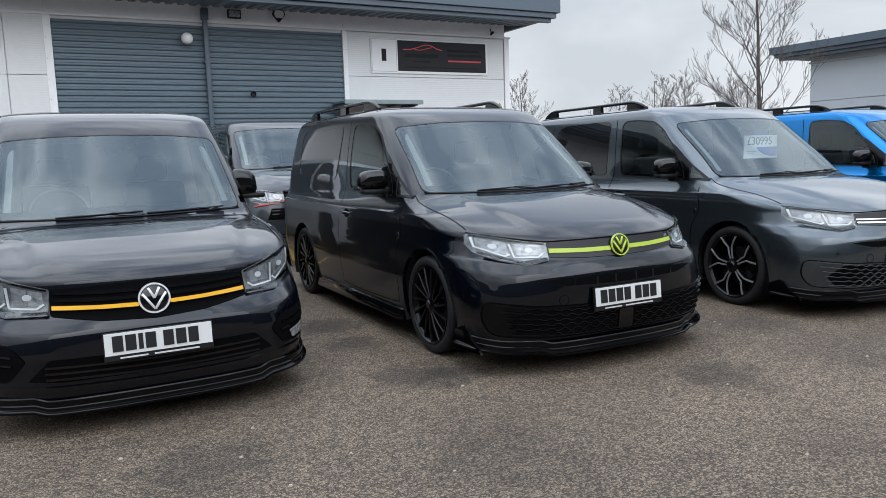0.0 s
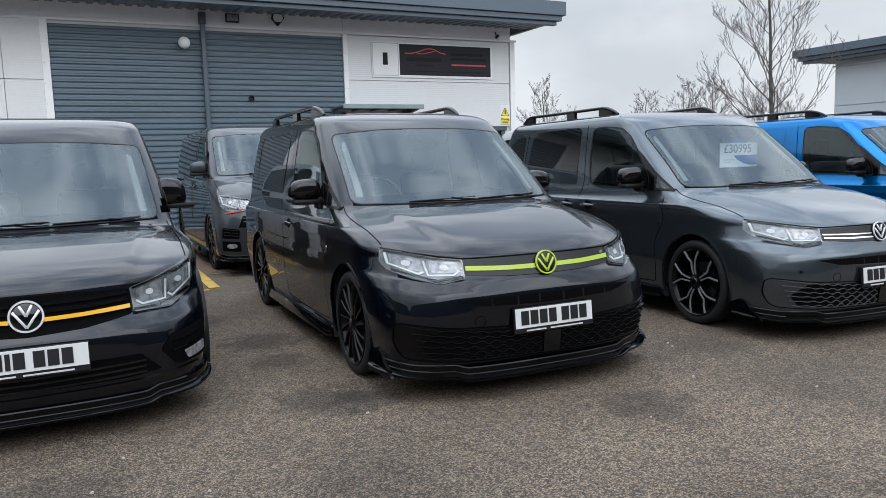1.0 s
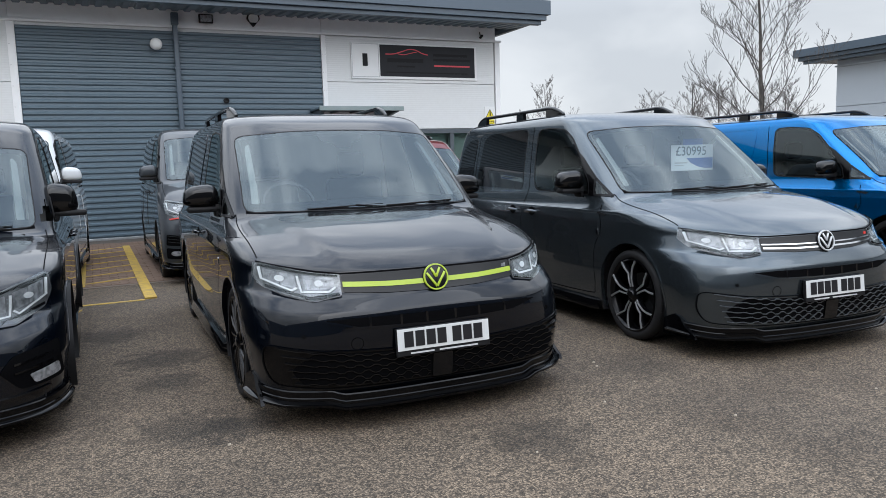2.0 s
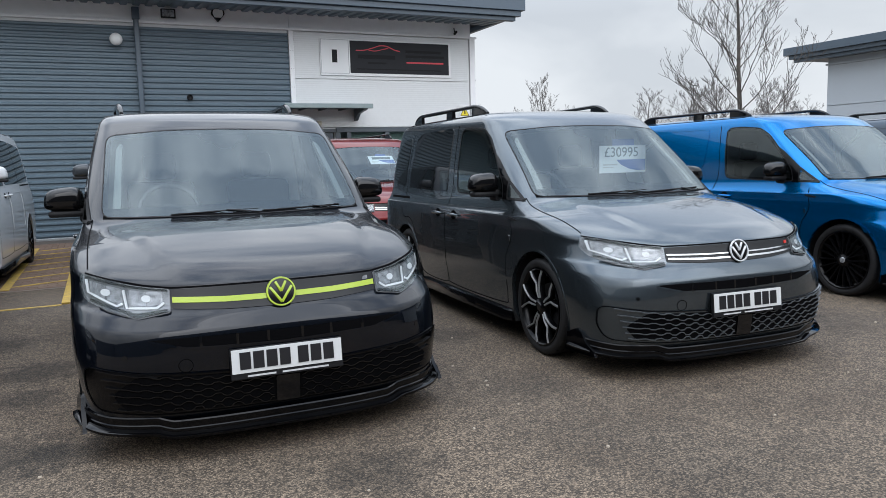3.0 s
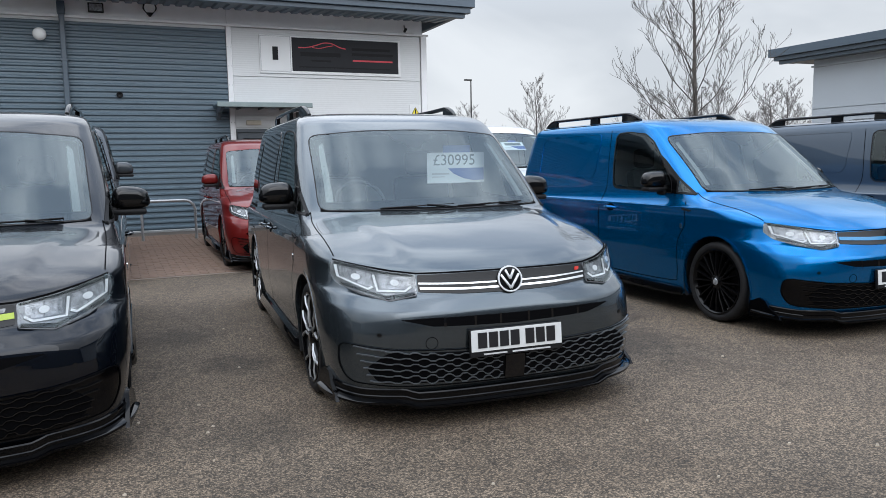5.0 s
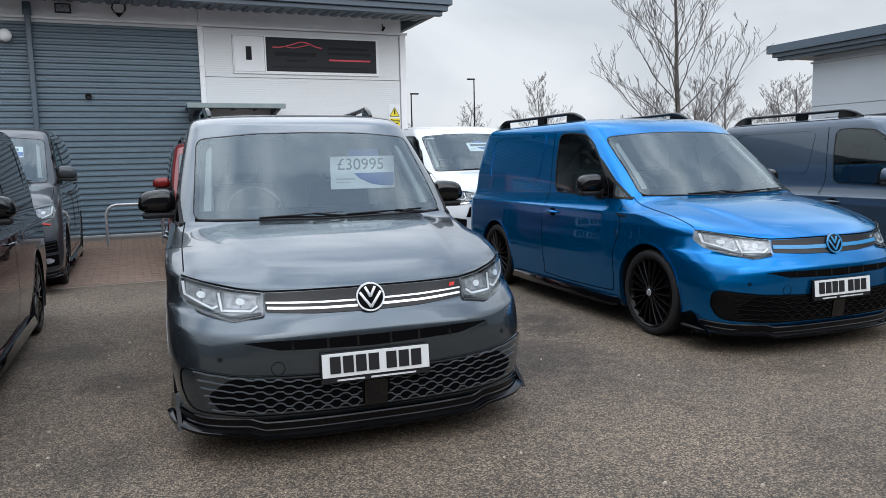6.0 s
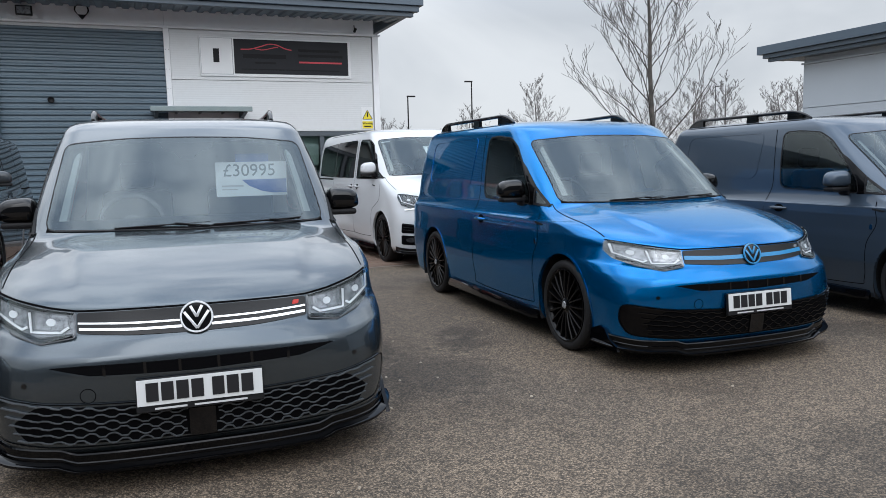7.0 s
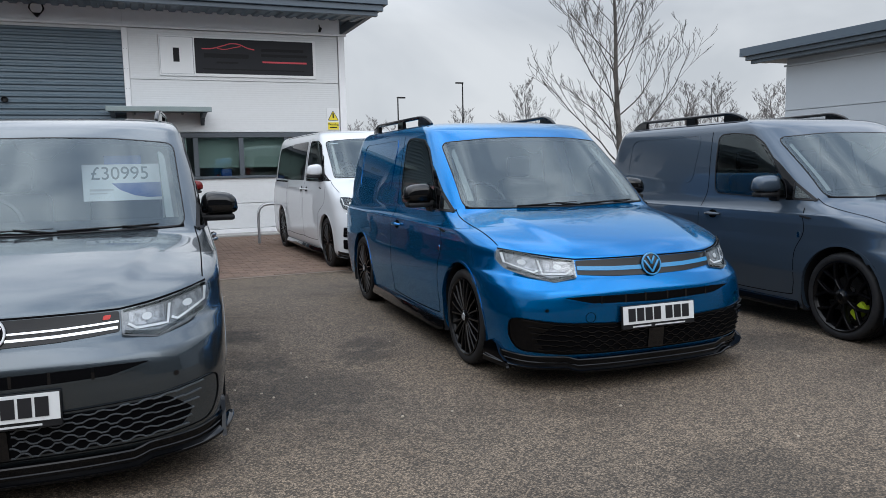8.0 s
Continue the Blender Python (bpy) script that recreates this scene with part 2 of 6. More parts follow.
def inset(pts, d):
    """Moves a closed outline inwards by d."""
    k = len(pts)
    area = sum(pts[i][0] * pts[(i + 1) % k][1] - pts[(i + 1) % k][0] * pts[i][1] for i in range(k))
    s = 1 if area > 0 else -1
    out = []
    for i in range(k):
        a, p, b = Vector(pts[i - 1]), Vector(pts[i]), Vector(pts[(i + 1) % k])
        t = (b - a)
        t = t.normalized() if t.length else Vector((1, 0))
        out.append((p.x - t.y * d * s, p.y + t.x * d * s))
    return out


def inside(pts, a, b):
    hit, k = False, len(pts)
    for i in range(k):
        (x0, y0), (x1, y1) = pts[i], pts[i - 1]
        if (y0 > b) != (y1 > b) and a < (x1 - x0) * (b - y0) / (y1 - y0) + x0:
            hit = not hit
    return hit


WAYS = {"front": Vector((0, 1, 0)), "left": Vector((1, 0, 0)), "right": Vector((-1, 0, 0)), "top": Vector((0, 0, -1)), "back": Vector((0, -1, 0))}


def cast(tree, axis, a, b):
    """Where the line through (a, b) along an axis first meets the shell, and the normal there, turned outwards."""
    way = WAYS[axis]
    start = {"front": (a, -4, b), "left": (-3, a, b), "right": (3, a, b), "top": (a, b, 5), "back": (a, 8, b)}[axis]
    p, nrm, *_ = tree.ray_cast(Vector(start), way)
    if p is None:
        p, nrm, *_ = tree.find_nearest(Vector(start) + way * (3.2 if axis != "left" and axis != "right" else 2.2))
    if nrm.dot(way) > 0:
        nrm = -nrm
    return p, nrm


def drape(tree, bm, axis, off, rim=0.0):
    """Lays flat (a, b) geometry on the shell, off metres proud, with a rim back into it."""
    way = WAYS[axis]
    for v in bm.verts:
        p, nrm = cast(tree, axis, v.co.x, v.co.y)
        v.co = p + nrm * off
    bm.normal_update()
    if sum(f.normal.dot(way) * f.calc_area() for f in bm.faces) > 0:
        bmesh.ops.reverse_faces(bm, faces=bm.faces)
        bm.normal_update()
    if rim:
        edges = [e for e in bm.edges if e.is_boundary]
        old = {v: v.normal.copy() for e in edges for v in e.verts}
        made = bmesh.ops.extrude_edge_only(bm, edges=edges)["geom"]
        back = [v for v in made if isinstance(v, bmesh.types.BMVert)]
        for v in back:
            src = min((e.other_vert(v) for e in v.link_edges if e.other_vert(v) in old), key=lambda q: (q.co - v.co).length)
            v.co = v.co - old[src] * rim
    return bm


def patch(tree, outline, axis, off=0.004, step=0.05, rim=0.012):
    """A sheet with a given outline laid on the shell."""
    bm = bmesh.new()
    pts = dense(outline, step)
    f = bm.faces.new([bm.verts.new((a, b, 0)) for a, b in pts])
    for k, vec in ((0, (1, 0, 0)), (1, (0, 1, 0))):
        lo, hi = min(p[k] for p in pts), max(p[k] for p in pts)
        c = lo + step
        while c < hi - step * 0.3:
            bmesh.ops.bisect_plane(bm, geom=bm.verts[:] + bm.edges[:] + bm.faces[:], plane_co=Vector(vec) * c, plane_no=vec)
            c += step
    return drape(tree, bm, axis, off, rim)


def band(tree, outline, width, axis, off=0.004, step=0.05, rim=0.012):
    """A frame of a given width just inside an outline."""
    bm = bmesh.new()
    a = dense(outline, step)
    b = inset(a, width)
    va, vb = [[bm.verts.new((*p, 0)) for p in q] for q in (a, b)]
    for i in range(len(a)):
        j = (i + 1) % len(a)
        bm.faces.new((va[i], va[j], vb[j], vb[i]))
    return drape(tree, bm, axis, off, rim)


def ribbon(tree, path, width, axis, off=0.0015, step=0.04, rim=0.0, closed=False, bm=None):
    """A strip along a path laid on the shell."""
    bm = bm or bmesh.new()
    pts = []
    ends = list(zip(path, path[1:] + path[:1])) if closed else list(zip(path, path[1:]))
    for p, q in ends:
        k = max(1, int(math.hypot(q[0] - p[0], q[1] - p[1]) / step))
        pts += [(p[0] + (q[0] - p[0]) * t / k, p[1] + (q[1] - p[1]) * t / k) for t in range(k)]
    if not closed:
        pts.append(path[-1])
    rows = []
    for i, p in enumerate(pts):
        a = Vector(pts[i - 1] if closed or i else pts[0])
        b = Vector(pts[(i + 1) % len(pts)] if closed or i < len(pts) - 1 else pts[-1])
        t = (b - a).normalized()
        w = width / 2
        rows.append([bm.verts.new((p[0] - t.y * w, p[1] + t.x * w, 0)), bm.verts.new((p[0] + t.y * w, p[1] - t.x * w, 0))])
    for r, s in zip(rows, rows[1:] + (rows[:1] if closed else [])):
        bm.faces.new((r[0], r[1], s[1], s[0]))
    return drape(tree, bm, axis, off, rim)

# ---- vans: shells ----
# Each row is a level of the body from sill to roof: front y at the middle, height at the middle, height at the
# side, half width, sweep of the front corner, squareness, rear y. The front axle is at y = 0, the nose towards -y.
COMPACT = dict(
    levels=((-0.86, 0.17, 0.17, 0.872, 0.55, 3.2, 3.52), (-0.903, 0.22, 0.22, 0.896, 0.60, 3.2, 3.58), (-0.916, 0.30, 0.30, 0.906, 0.61, 3.2, 3.60), (-0.926, 0.40, 0.40, 0.919, 0.63, 3.2, 3.61),
            (-0.931, 0.470, 0.475, 0.929, 0.66, 3.15, 3.62), (-0.932, 0.505, 0.515, 0.930, 0.67, 3.1, 3.62), (-0.932, 0.530, 0.545, 0.931, 0.68, 3.05, 3.62), (-0.931, 0.560, 0.580, 0.931, 0.69, 3.0, 3.62),
            (-0.929, 0.585, 0.612, 0.931, 0.705, 2.95, 3.62), (-0.925, 0.604, 0.634, 0.931, 0.715, 2.9, 3.62), (-0.914, 0.628, 0.656, 0.931, 0.725, 2.8, 3.62), (-0.894, 0.666, 0.690, 0.930, 0.74, 2.65, 3.62),
            (-0.878, 0.692, 0.712, 0.929, 0.755, 2.5, 3.62), (-0.866, 0.730, 0.745, 0.928, 0.77, 2.45, 3.61), (-0.852, 0.785, 0.802, 0.928, 0.79, 2.4, 3.61), (-0.846, 0.800, 0.830, 0.928, 0.788, 2.4, 3.61),
            (-0.825, 0.818, 0.850, 0.928, 0.775, 2.4, 3.61), (-0.73, 0.866, 0.880, 0.926, 0.73, 2.4, 3.60),
            (-0.44, 0.956, 0.922, 0.923, 0.55, 2.4, 3.60), (-0.34, 0.981, 0.932, 0.921, 0.51, 2.4, 3.60), (-0.30, 0.990, 0.939, 0.909, 0.49, 2.4, 3.60), (-0.12, 1.020, 0.960, 0.895, 0.41, 2.5, 3.59), (0.09, 1.042, 1.005, 0.878, 0.34, 2.6, 3.58),
            (0.15, 1.056, 1.042, 0.868, 0.34, 2.6, 3.57), (0.37, 1.250, 1.220, 0.845, 0.33, 2.6, 3.55), (0.60, 1.430, 1.400, 0.810, 0.31, 2.6, 3.52),
            (0.83, 1.610, 1.580, 0.768, 0.30, 2.6, 3.48), (0.93, 1.665, 1.655, 0.745, 0.29, 2.6, 3.45), (1.08, 1.710, 1.702, 0.712, 0.28, 2.7, 3.40),
            (1.35, 1.742, 1.730, 0.645, 0.25, 2.8, 3.32), (1.80, 1.762, 1.750, 0.470, 0.20, 2.6, 3.10), (2.0, 1.768, 1.768, 0.0, 0.10, 2.2, 3.0)),
    swage=((1.87, 1.16), (1.85, 1.615), (2.98, 1.605), (3.06, 1.56), (3.04, 1.18)), gutter=0.69, cowl=0.15, nose=(-0.73, 0.919), tail=3.62, hood=(0.83, 1.06), sill=0.912, lip=(-0.905, 0.22, 0.912, 0.60, 3.0),
    base=2.755, track=0.905, wheel=0.332, arch=0.376,
    screen=((-0.768, 1.062), (0, 1.052), (0.768, 1.062), (0.712, 1.555), (0.35, 1.584), (0, 1.590), (-0.35, 1.584), (-0.712, 1.555)),
    door=((0.60, 1.040), (0.63, 1.16), (0.82, 1.37), (0.98, 1.515), (1.12, 1.59), (1.38, 1.615), (1.54, 1.610), (1.585, 1.575), (1.56, 1.35), (1.515, 1.10), (1.46, 1.062)),
    quarter=((0.32, 1.035), (0.545, 1.04), (0.56, 1.19)),
    rear=((1.74, 1.065), (1.78, 1.595), (1.84, 1.625), (2.62, 1.61), (2.74, 1.56), (2.80, 1.08)),
    aft=((2.93, 1.09), (2.92, 1.58), (3.15, 1.56), (3.30, 1.44), (3.34, 1.12)),
    doors=(((0.40, 0.98), (0.36, 0.80), (0.45, 0.62), (0.47, 0.33), (0.60, 0.27), (1.56, 0.27), (1.65, 0.36), (1.665, 0.88), (1.615, 1.12), (1.655, 1.42), (1.69, 1.635)),
           ((1.655, 0.36), (1.70, 0.27), (2.20, 0.27), (2.36, 0.34), (2.42, 0.60), (2.62, 0.78), (2.86, 0.82), (2.86, 1.20), (2.86, 1.60))),
    handles=((1.46, 0.88), (1.83, 0.88)), mirror=(0.74, 1.145), roof=1.77, rails=(1.42, 3.28, 0.60),
    badge=(0.742, 0.071), plate=(0.45, -0.945))


def with_levels(model, **more):
    return {**model, **more}


def shift_front(rows, nose, foot):
    """Lowers the nose and the windscreen's foot, fading out towards the roof and the sill."""
    def drop(z):
        return float(np.interp(z, (0.17, 0.40, 0.47, 0.692, 0.80, 0.90, 1.056, 1.70), (-0.01, -0.015, -0.07, nose * 2.4, nose, nose, foot, 0.0)))
    return tuple((y, zc + drop(zc), zs + drop(zs) * (0.7 if zs < 1 else 1.0), w * 0.967, d * (1.12 if zc < 0.75 else 1.0), n, r - 0.05) for y, zc, zs, w, d, n, r in rows)


COMPACT_OLD = with_levels(COMPACT, levels=shift_front(COMPACT["levels"], -0.037, -0.055), base=2.68, track=0.875, gutter=0.667, nose=(-0.73, 0.889), tail=3.57, hood=(0.78, 0.985), sill=0.882, lip=(-0.905, 0.22, 0.882, 0.60, 3.0), badge=(0.648, 0.080), plate=(0.452, -0.938),
    screen=((-0.745, 1.018), (0, 1.006), (0.745, 1.018), (0.690, 1.512), (0.35, 1.536), (0, 1.541), (-0.35, 1.536), (-0.690, 1.512)))
MIDSIZE = dict(
    levels=((-0.84, 0.20, 0.20, 0.900, 0.40, 3.4, 3.85), (-0.89, 0.26, 0.26, 0.935, 0.44, 3.4, 3.92), (-0.91, 0.42, 0.42, 0.948, 0.46, 3.2, 3.95),
            (-0.91, 0.58, 0.58, 0.952, 0.48, 3.1, 3.96), (-0.90, 0.70, 0.70, 0.952, 0.52, 3.0, 3.96), (-0.88, 0.80, 0.79, 0.950, 0.56, 2.9, 3.96),
            (-0.86, 0.90, 0.87, 0.947, 0.60, 2.8, 3.96), (-0.82, 0.985, 0.94, 0.943, 0.62, 2.7, 3.95), (-0.72, 1.045, 1.00, 0.936, 0.58, 2.6, 3.95),
            (-0.52, 1.115, 1.065, 0.925, 0.48, 2.6, 3.94), (-0.32, 1.170, 1.125, 0.910, 0.42, 2.6, 3.94), (-0.17, 1.205, 1.170, 0.900, 0.38, 2.6, 3.93),
            (-0.12, 1.225, 1.200, 0.893, 0.38, 2.6, 3.93), (0.10, 1.42, 1.39, 0.865, 0.36, 2.7, 3.90), (0.32, 1.60, 1.57, 0.835, 0.34, 2.7, 3.87),
            (0.55, 1.79, 1.76, 0.795, 0.32, 2.7, 3.82), (0.66, 1.85, 1.84, 0.765, 0.30, 2.7, 3.79), (0.80, 1.90, 1.895, 0.715, 0.28, 2.6, 3.74),
            (1.10, 1.935, 1.928, 0.610, 0.26, 2.6, 3.66), (1.60, 1.955, 1.948, 0.400, 0.2, 2.4, 3.50), (1.8, 1.96, 1.96, 0.0, 0.1, 2.2, 3.4)),
    swage=((1.46, 0.60), (1.46, 1.08), (2.46, 1.08), (2.46, 0.60)), gutter=0.715, cowl=-0.12, nose=(-0.72, 0.936), tail=3.96, hood=(1.0, 1.21), sill=0.935, lip=(-0.89, 0.26, 0.935, 0.44, 3.4),
    base=3.0, track=0.925, wheel=0.345, arch=0.39,
    screen=((-0.79, 1.225), (0, 1.235), (0.79, 1.225), (0.735, 1.755), (0.35, 1.786), (0, 1.792), (-0.35, 1.786), (-0.735, 1.755)),
    door=((0.30, 1.18), (0.32, 1.30), (0.52, 1.56), (0.66, 1.70), (0.80, 1.77), (1.20, 1.78), (1.24, 1.74), (1.26, 1.18)),
    quarter=((0.06, 1.19), (0.25, 1.19), (0.26, 1.30)),
    rear=((1.42, 1.19), (1.41, 1.75), (1.46, 1.78), (2.48, 1.77), (2.52, 1.74), (2.525, 1.19)),
    aft=((2.545, 1.19), (2.54, 1.765), (3.50, 1.72), (3.58, 1.62), (3.60, 1.21)),
    doors=(((0.08, 1.12), (0.06, 0.90), (0.40, 0.72), (0.46, 0.40), (0.56, 0.34), (1.26, 0.34), (1.34, 0.42), (1.34, 1.20), (1.34, 1.66), (1.33, 1.80)),
           ((1.34, 0.42), (1.40, 0.34), (2.46, 0.34), (2.55, 0.42), (2.56, 1.76))),
    handles=((1.16, 1.06), (1.48, 1.06)), mirror=(0.42, 1.32), roof=1.96, rails=None,
    badge=(0.90, 0.07), plate=(0.52, -0.925))


def shell_points(model):
    """The grid of the half shell: levels by places round it, from the nose to the tail."""
    rows = glide(model["levels"], 5)
    grid = []
    h0, h1 = model["hood"]
    for yf, zc, zs, w, d, n, yr in rows:
        w, line = max(w, 0.0), []
        for i in range(49):
            a = math.pi / 2 * i / 48
            s = math.sin(a)
            x = w * s ** (2 / n)
            k = min(1.0, max(0.0, (zc - h0) / (h1 - h0)))
            dome = 0.014 * math.sin(math.pi * k) ** 0.6 * min(1.0, max(0.0, (0.67 - 0.16 * (1 - k) - x) / 0.07)) if 0 < k < 1 else 0.0
            line.append((x, yf + d * (1 - max(0.0, math.cos(a)) ** (2 / n)), zc + (zs - zc) * s ** 3 + dome))
        y0, y1, dr = yf + d, yr - 0.22, 0.22
        for i in range(1, 141):
            y = y0 + (y1 - y0) * i / 140
            k = max(0.0, (y - 1.9) / 1.7)
            line.append((w * (1 - 0.03 * k * k), y, zs))
        wr = w * (1 - 0.03 * max(0.0, (y1 - 1.9) / 1.7) ** 2)
        for i in range(1, 15):
            a = math.pi / 2 * i / 14
            line.append((wr * math.cos(a) ** 0.5, y1 + dr * math.sin(a) ** 0.6, zs + (zc - zs) * math.sin(a) ** 3))
        grid.append(line)
    return grid


def shell_mesh(model):
    grid = shell_points(model)
    bm = bmesh.new()
    for s in (1, -1):
        vs = [[bm.verts.new((s * x, y, z)) for x, y, z in line] for line in grid]
        for a, b in zip(vs, vs[1:]):
            for i in range(len(a) - 1):
                q = (a[i], a[i + 1], b[i + 1], b[i])
                bm.faces.new(q if s == 1 else q[::-1])
    bmesh.ops.remove_doubles(bm, verts=bm.verts, dist=0.0004)
    bmesh.ops.recalc_face_normals(bm, faces=bm.faces)
    return bm


def mirror_mesh(me):
    bm = bmesh.new()
    bm.from_mesh(me)
    for v in bm.verts:
        v.co.x = -v.co.x
    bmesh.ops.reverse_faces(bm, faces=bm.faces)
    out = mesh_of(bm, me.name)
    if any(p.use_smooth for p in me.polygons):
        out.shade_smooth()
    return out


KITS = {}


def van_kit(model_name):
    """The meshes of a van's body, made once for a model: rows of name, mesh, role, parent, label."""
    if model_name in KITS:
        return KITS[model_name]
    from mathutils.bvhtree import BVHTree
    model = {"compact": COMPACT, "compact_old": COMPACT_OLD, "midsize": MIDSIZE}[model_name]
    bm = shell_mesh(model)
    tree = BVHTree.FromBMesh(bm)
    kit = []

    def add(name, b, role, parent=None, label="", smooth=40):
        kit.append((name, b if isinstance(b, bpy.types.Mesh) else mesh_of(b, name, smooth), role, parent, label))
        return len(kit) - 1

    def both(name, b, role, parent=None, label="", smooth=40):
        me = mesh_of(b, name, smooth)
        i = add(name, me, role, parent, label)
        add(name, mirror_mesh(me), role, parent + 1 if parent else parent, label)
        return i

    screen = rounded(model["screen"], 0.06)
    screen_lo = min(p[1] for p in screen)
    door = rounded(model["door"], 0.035)
    quarter = rounded(model["quarter"], 0.02)
    hole_s, hole_d, hole_q = inset(dense(screen, 0.03), 0.03), inset(dense(door, 0.03), 0.02), inset(dense(quarter, 0.02), 0.012)
    r, cz, wb = model["arch"], model["wheel"], model["base"]
    doomed = []
    for f in bm.faces:
        c, nrm = f.calc_center_median(), f.normal
        if c.y < 1.3 and c.z > 1.0 and abs(nrm.y) > 0.35 and nrm.y < 0 and inside(hole_s, c.x, c.z):
            doomed.append(f)
        elif abs(nrm.x) > 0.4 and c.z > 0.95 and (inside(hole_d, c.y, c.z) or inside(hole_q, c.y, c.z)):
            doomed.append(f)
        elif abs(nrm.x) > 0.35 and abs(c.x) > 0.5 and min(math.hypot(c.y, c.z - cz), math.hypot(c.y - wb, c.z - cz)) < r + 0.004:
            doomed.append(f)
    bmesh.ops.delete(bm, geom=doomed, context="FACES")
    add("body", bm, "paint", smooth=35)

    # arches, with their lips and the wells behind
    for cy in (0.0, wb):
        ring = [(cy + (r + 0.012) * math.cos(a), cz + (r + 0.012) * math.sin(a)) for a in np.linspace(-0.42, math.pi + 0.42, 40)]
        both("arch_lip", ribbon(tree, ring, 0.016, "left", 0.0025, 0.05, 0.03), "paint")
        well = bmesh.new()
        rows = []
        for x in (-0.915, -0.50):
            rows.append([well.verts.new((x, cy + (r + 0.006) * math.cos(a), cz + (r + 0.006) * math.sin(a))) for a in np.linspace(-0.45, math.pi + 0.45, 25)])
        for i in range(24):
            well.faces.new((rows[0][i], rows[0][i + 1], rows[1][i + 1], rows[1][i]))
        well.faces.new(rows[1])
        both("wheel_well", well, "matt")
    add("underbody", boxed(-0.78, 0.78, -0.7, model["tail"] - 0.25, 0.20, 0.26), "matt")

    # glass
    add("windscreen", patch(tree, inset(dense(screen, 0.04), 0.004), "front", 0.004, 0.07, 0), "screen", label="windscreen with a cloudy sheen")
    add("windscreen_border", band(tree, screen, 0.034, "front", 0.0016, 0.03, 0.0), "seam")
    wb0 = model["screen"][2][0]
    add("cowl_border", patch(tree, [(-wb0 + 0.01, screen_lo + 0.006), (wb0 - 0.01, screen_lo + 0.006), (wb0 - 0.02, screen_lo + 0.060), (0, screen_lo + 0.072), (-wb0 + 0.02, screen_lo + 0.060)], "front", 0.0018, 0.04, 0.0), "seam")
    add("windscreen_seal", band(tree, screen, 0.006, "front", 0.0050, 0.03, 0.004), "matt")
    top = max(p[1] for p in screen)
    add("mirror_mount", patch(tree, rounded(((-0.17, top - 0.022), (-0.14, top - 0.072), (-0.07, top - 0.085), (-0.045, top - 0.125), (0.045, top - 0.125), (0.07, top - 0.085), (0.14, top - 0.072), (0.17, top - 0.022)), 0.02), "front", -0.012, 0.03, 0.0), "seam")
    lo = min(p[1] for p in screen)
    for s in (-1, 1):
        wl0, wl1 = model["screen"][2][0] - 0.055, model["screen"][3][0] - 0.05
        add("pillar_trim", patch(tree, rounded([(s * a, b) for a, b in ((wl0 - 0.042, lo + 0.075), (wl0 + 0.006, lo + 0.055), (wl1 + 0.006, top - 0.085), (wl1 - 0.032, top - 0.05))], 0.03), "front", -0.035, 0.06, 0.02), "pale")
    both("door_window", patch(tree, inset(dense(door, 0.04), 0.003), "left", 0.003, 0.07, 0), "side_glass")
    both("door_window_border", band(tree, door, 0.030, "left", 0.0016, 0.03, 0.0), "seam")
    both("door_window_seal", band(tree, door, 0.010, "left", 0.0055, 0.03, 0.006), "matt")
    both("quarter_window", patch(tree, quarter, "left", 0.003, 0.07, 0), "side_glass")
    both("quarter_window_seal", band(tree, quarter, 0.016, "left", 0.0055, 0.03, 0.006), "matt")
    if model_name != "compact_old":
        q0, q1, d = model["quarter"][1], model["quarter"][2], model["door"]
        sail = [(q0[0] - 0.012, q0[1] - 0.002), (d[0][0] + 0.02, d[0][1] - 0.004), (d[1][0] + 0.02, d[1][1]), (d[2][0] + 0.01, d[2][1] + 0.012), (d[2][0] - 0.06, d[2][1] - 0.03), (q1[0] - 0.010, q1[1] - 0.006)]
        both("mirror_sail", patch(tree, rounded(sail, 0.008), "left", 0.0048, 0.05, 0.004), "lip")
    both("rear_side_window", patch(tree, rounded(model["rear"], 0.05 if model_name != "midsize" else 0.02), "left", 0.004, 0.08, 0.01), "rear_window")
    both("load_side_window", patch(tree, rounded(model["aft"], 0.05), "left", 0.004, 0.08, 0.01), "rear_window")
    sw = model["swage"]
    both("side_panel_swage", ribbon(tree, rounded(sw, 0.09), 0.016, "left", 0.004, 0.05, 0.006, True), "swage")
    # door gaps, rail for the sliding door
    for k, path in enumerate(model["doors"]):
        both("door_gap" if k == 0 else "slide_gap", ribbon(tree, rounded_path(path), 0.007, "left", 0.0015, 0.04), "seam")
    zr = model["handles"][0][1]
    both("slide_rail", ribbon(tree, [(wb - 0.02 if model_name != "midsize" else 2.6, zr + 0.10), (model["tail"] - 0.30, zr + 0.10)], 0.022, "left", 0.002, 0.06), "seam")
    for k, (hy, hz) in enumerate(model["handles"]):
        i = both("door_handle" if k == 0 else "slide_handle", handle_mesh(tree, hy, hz), "handle")
        # flat black disc: the shade of the hollow behind the handle, as colour
        both("handle_recess" if k == 0 else "slide_recess", patch(tree, [(hy + 0.062 * math.cos(a), hz + 0.038 * math.sin(a)) for a in np.linspace(0, 2 * math.pi, 17)[:-1]], "left", 0.0015, 0.05, 0), "seam", i)
    both("side_repeater", patch(tree, rounded(((0.28, model["handles"][0][1] + 0.030), (0.41, model["handles"][0][1] + 0.045), (0.41, model["handles"][0][1] + 0.030), (0.31, model["handles"][0][1] + 0.015)), 0.006), "left", 0.004, 0.05, 0.006), "matt")
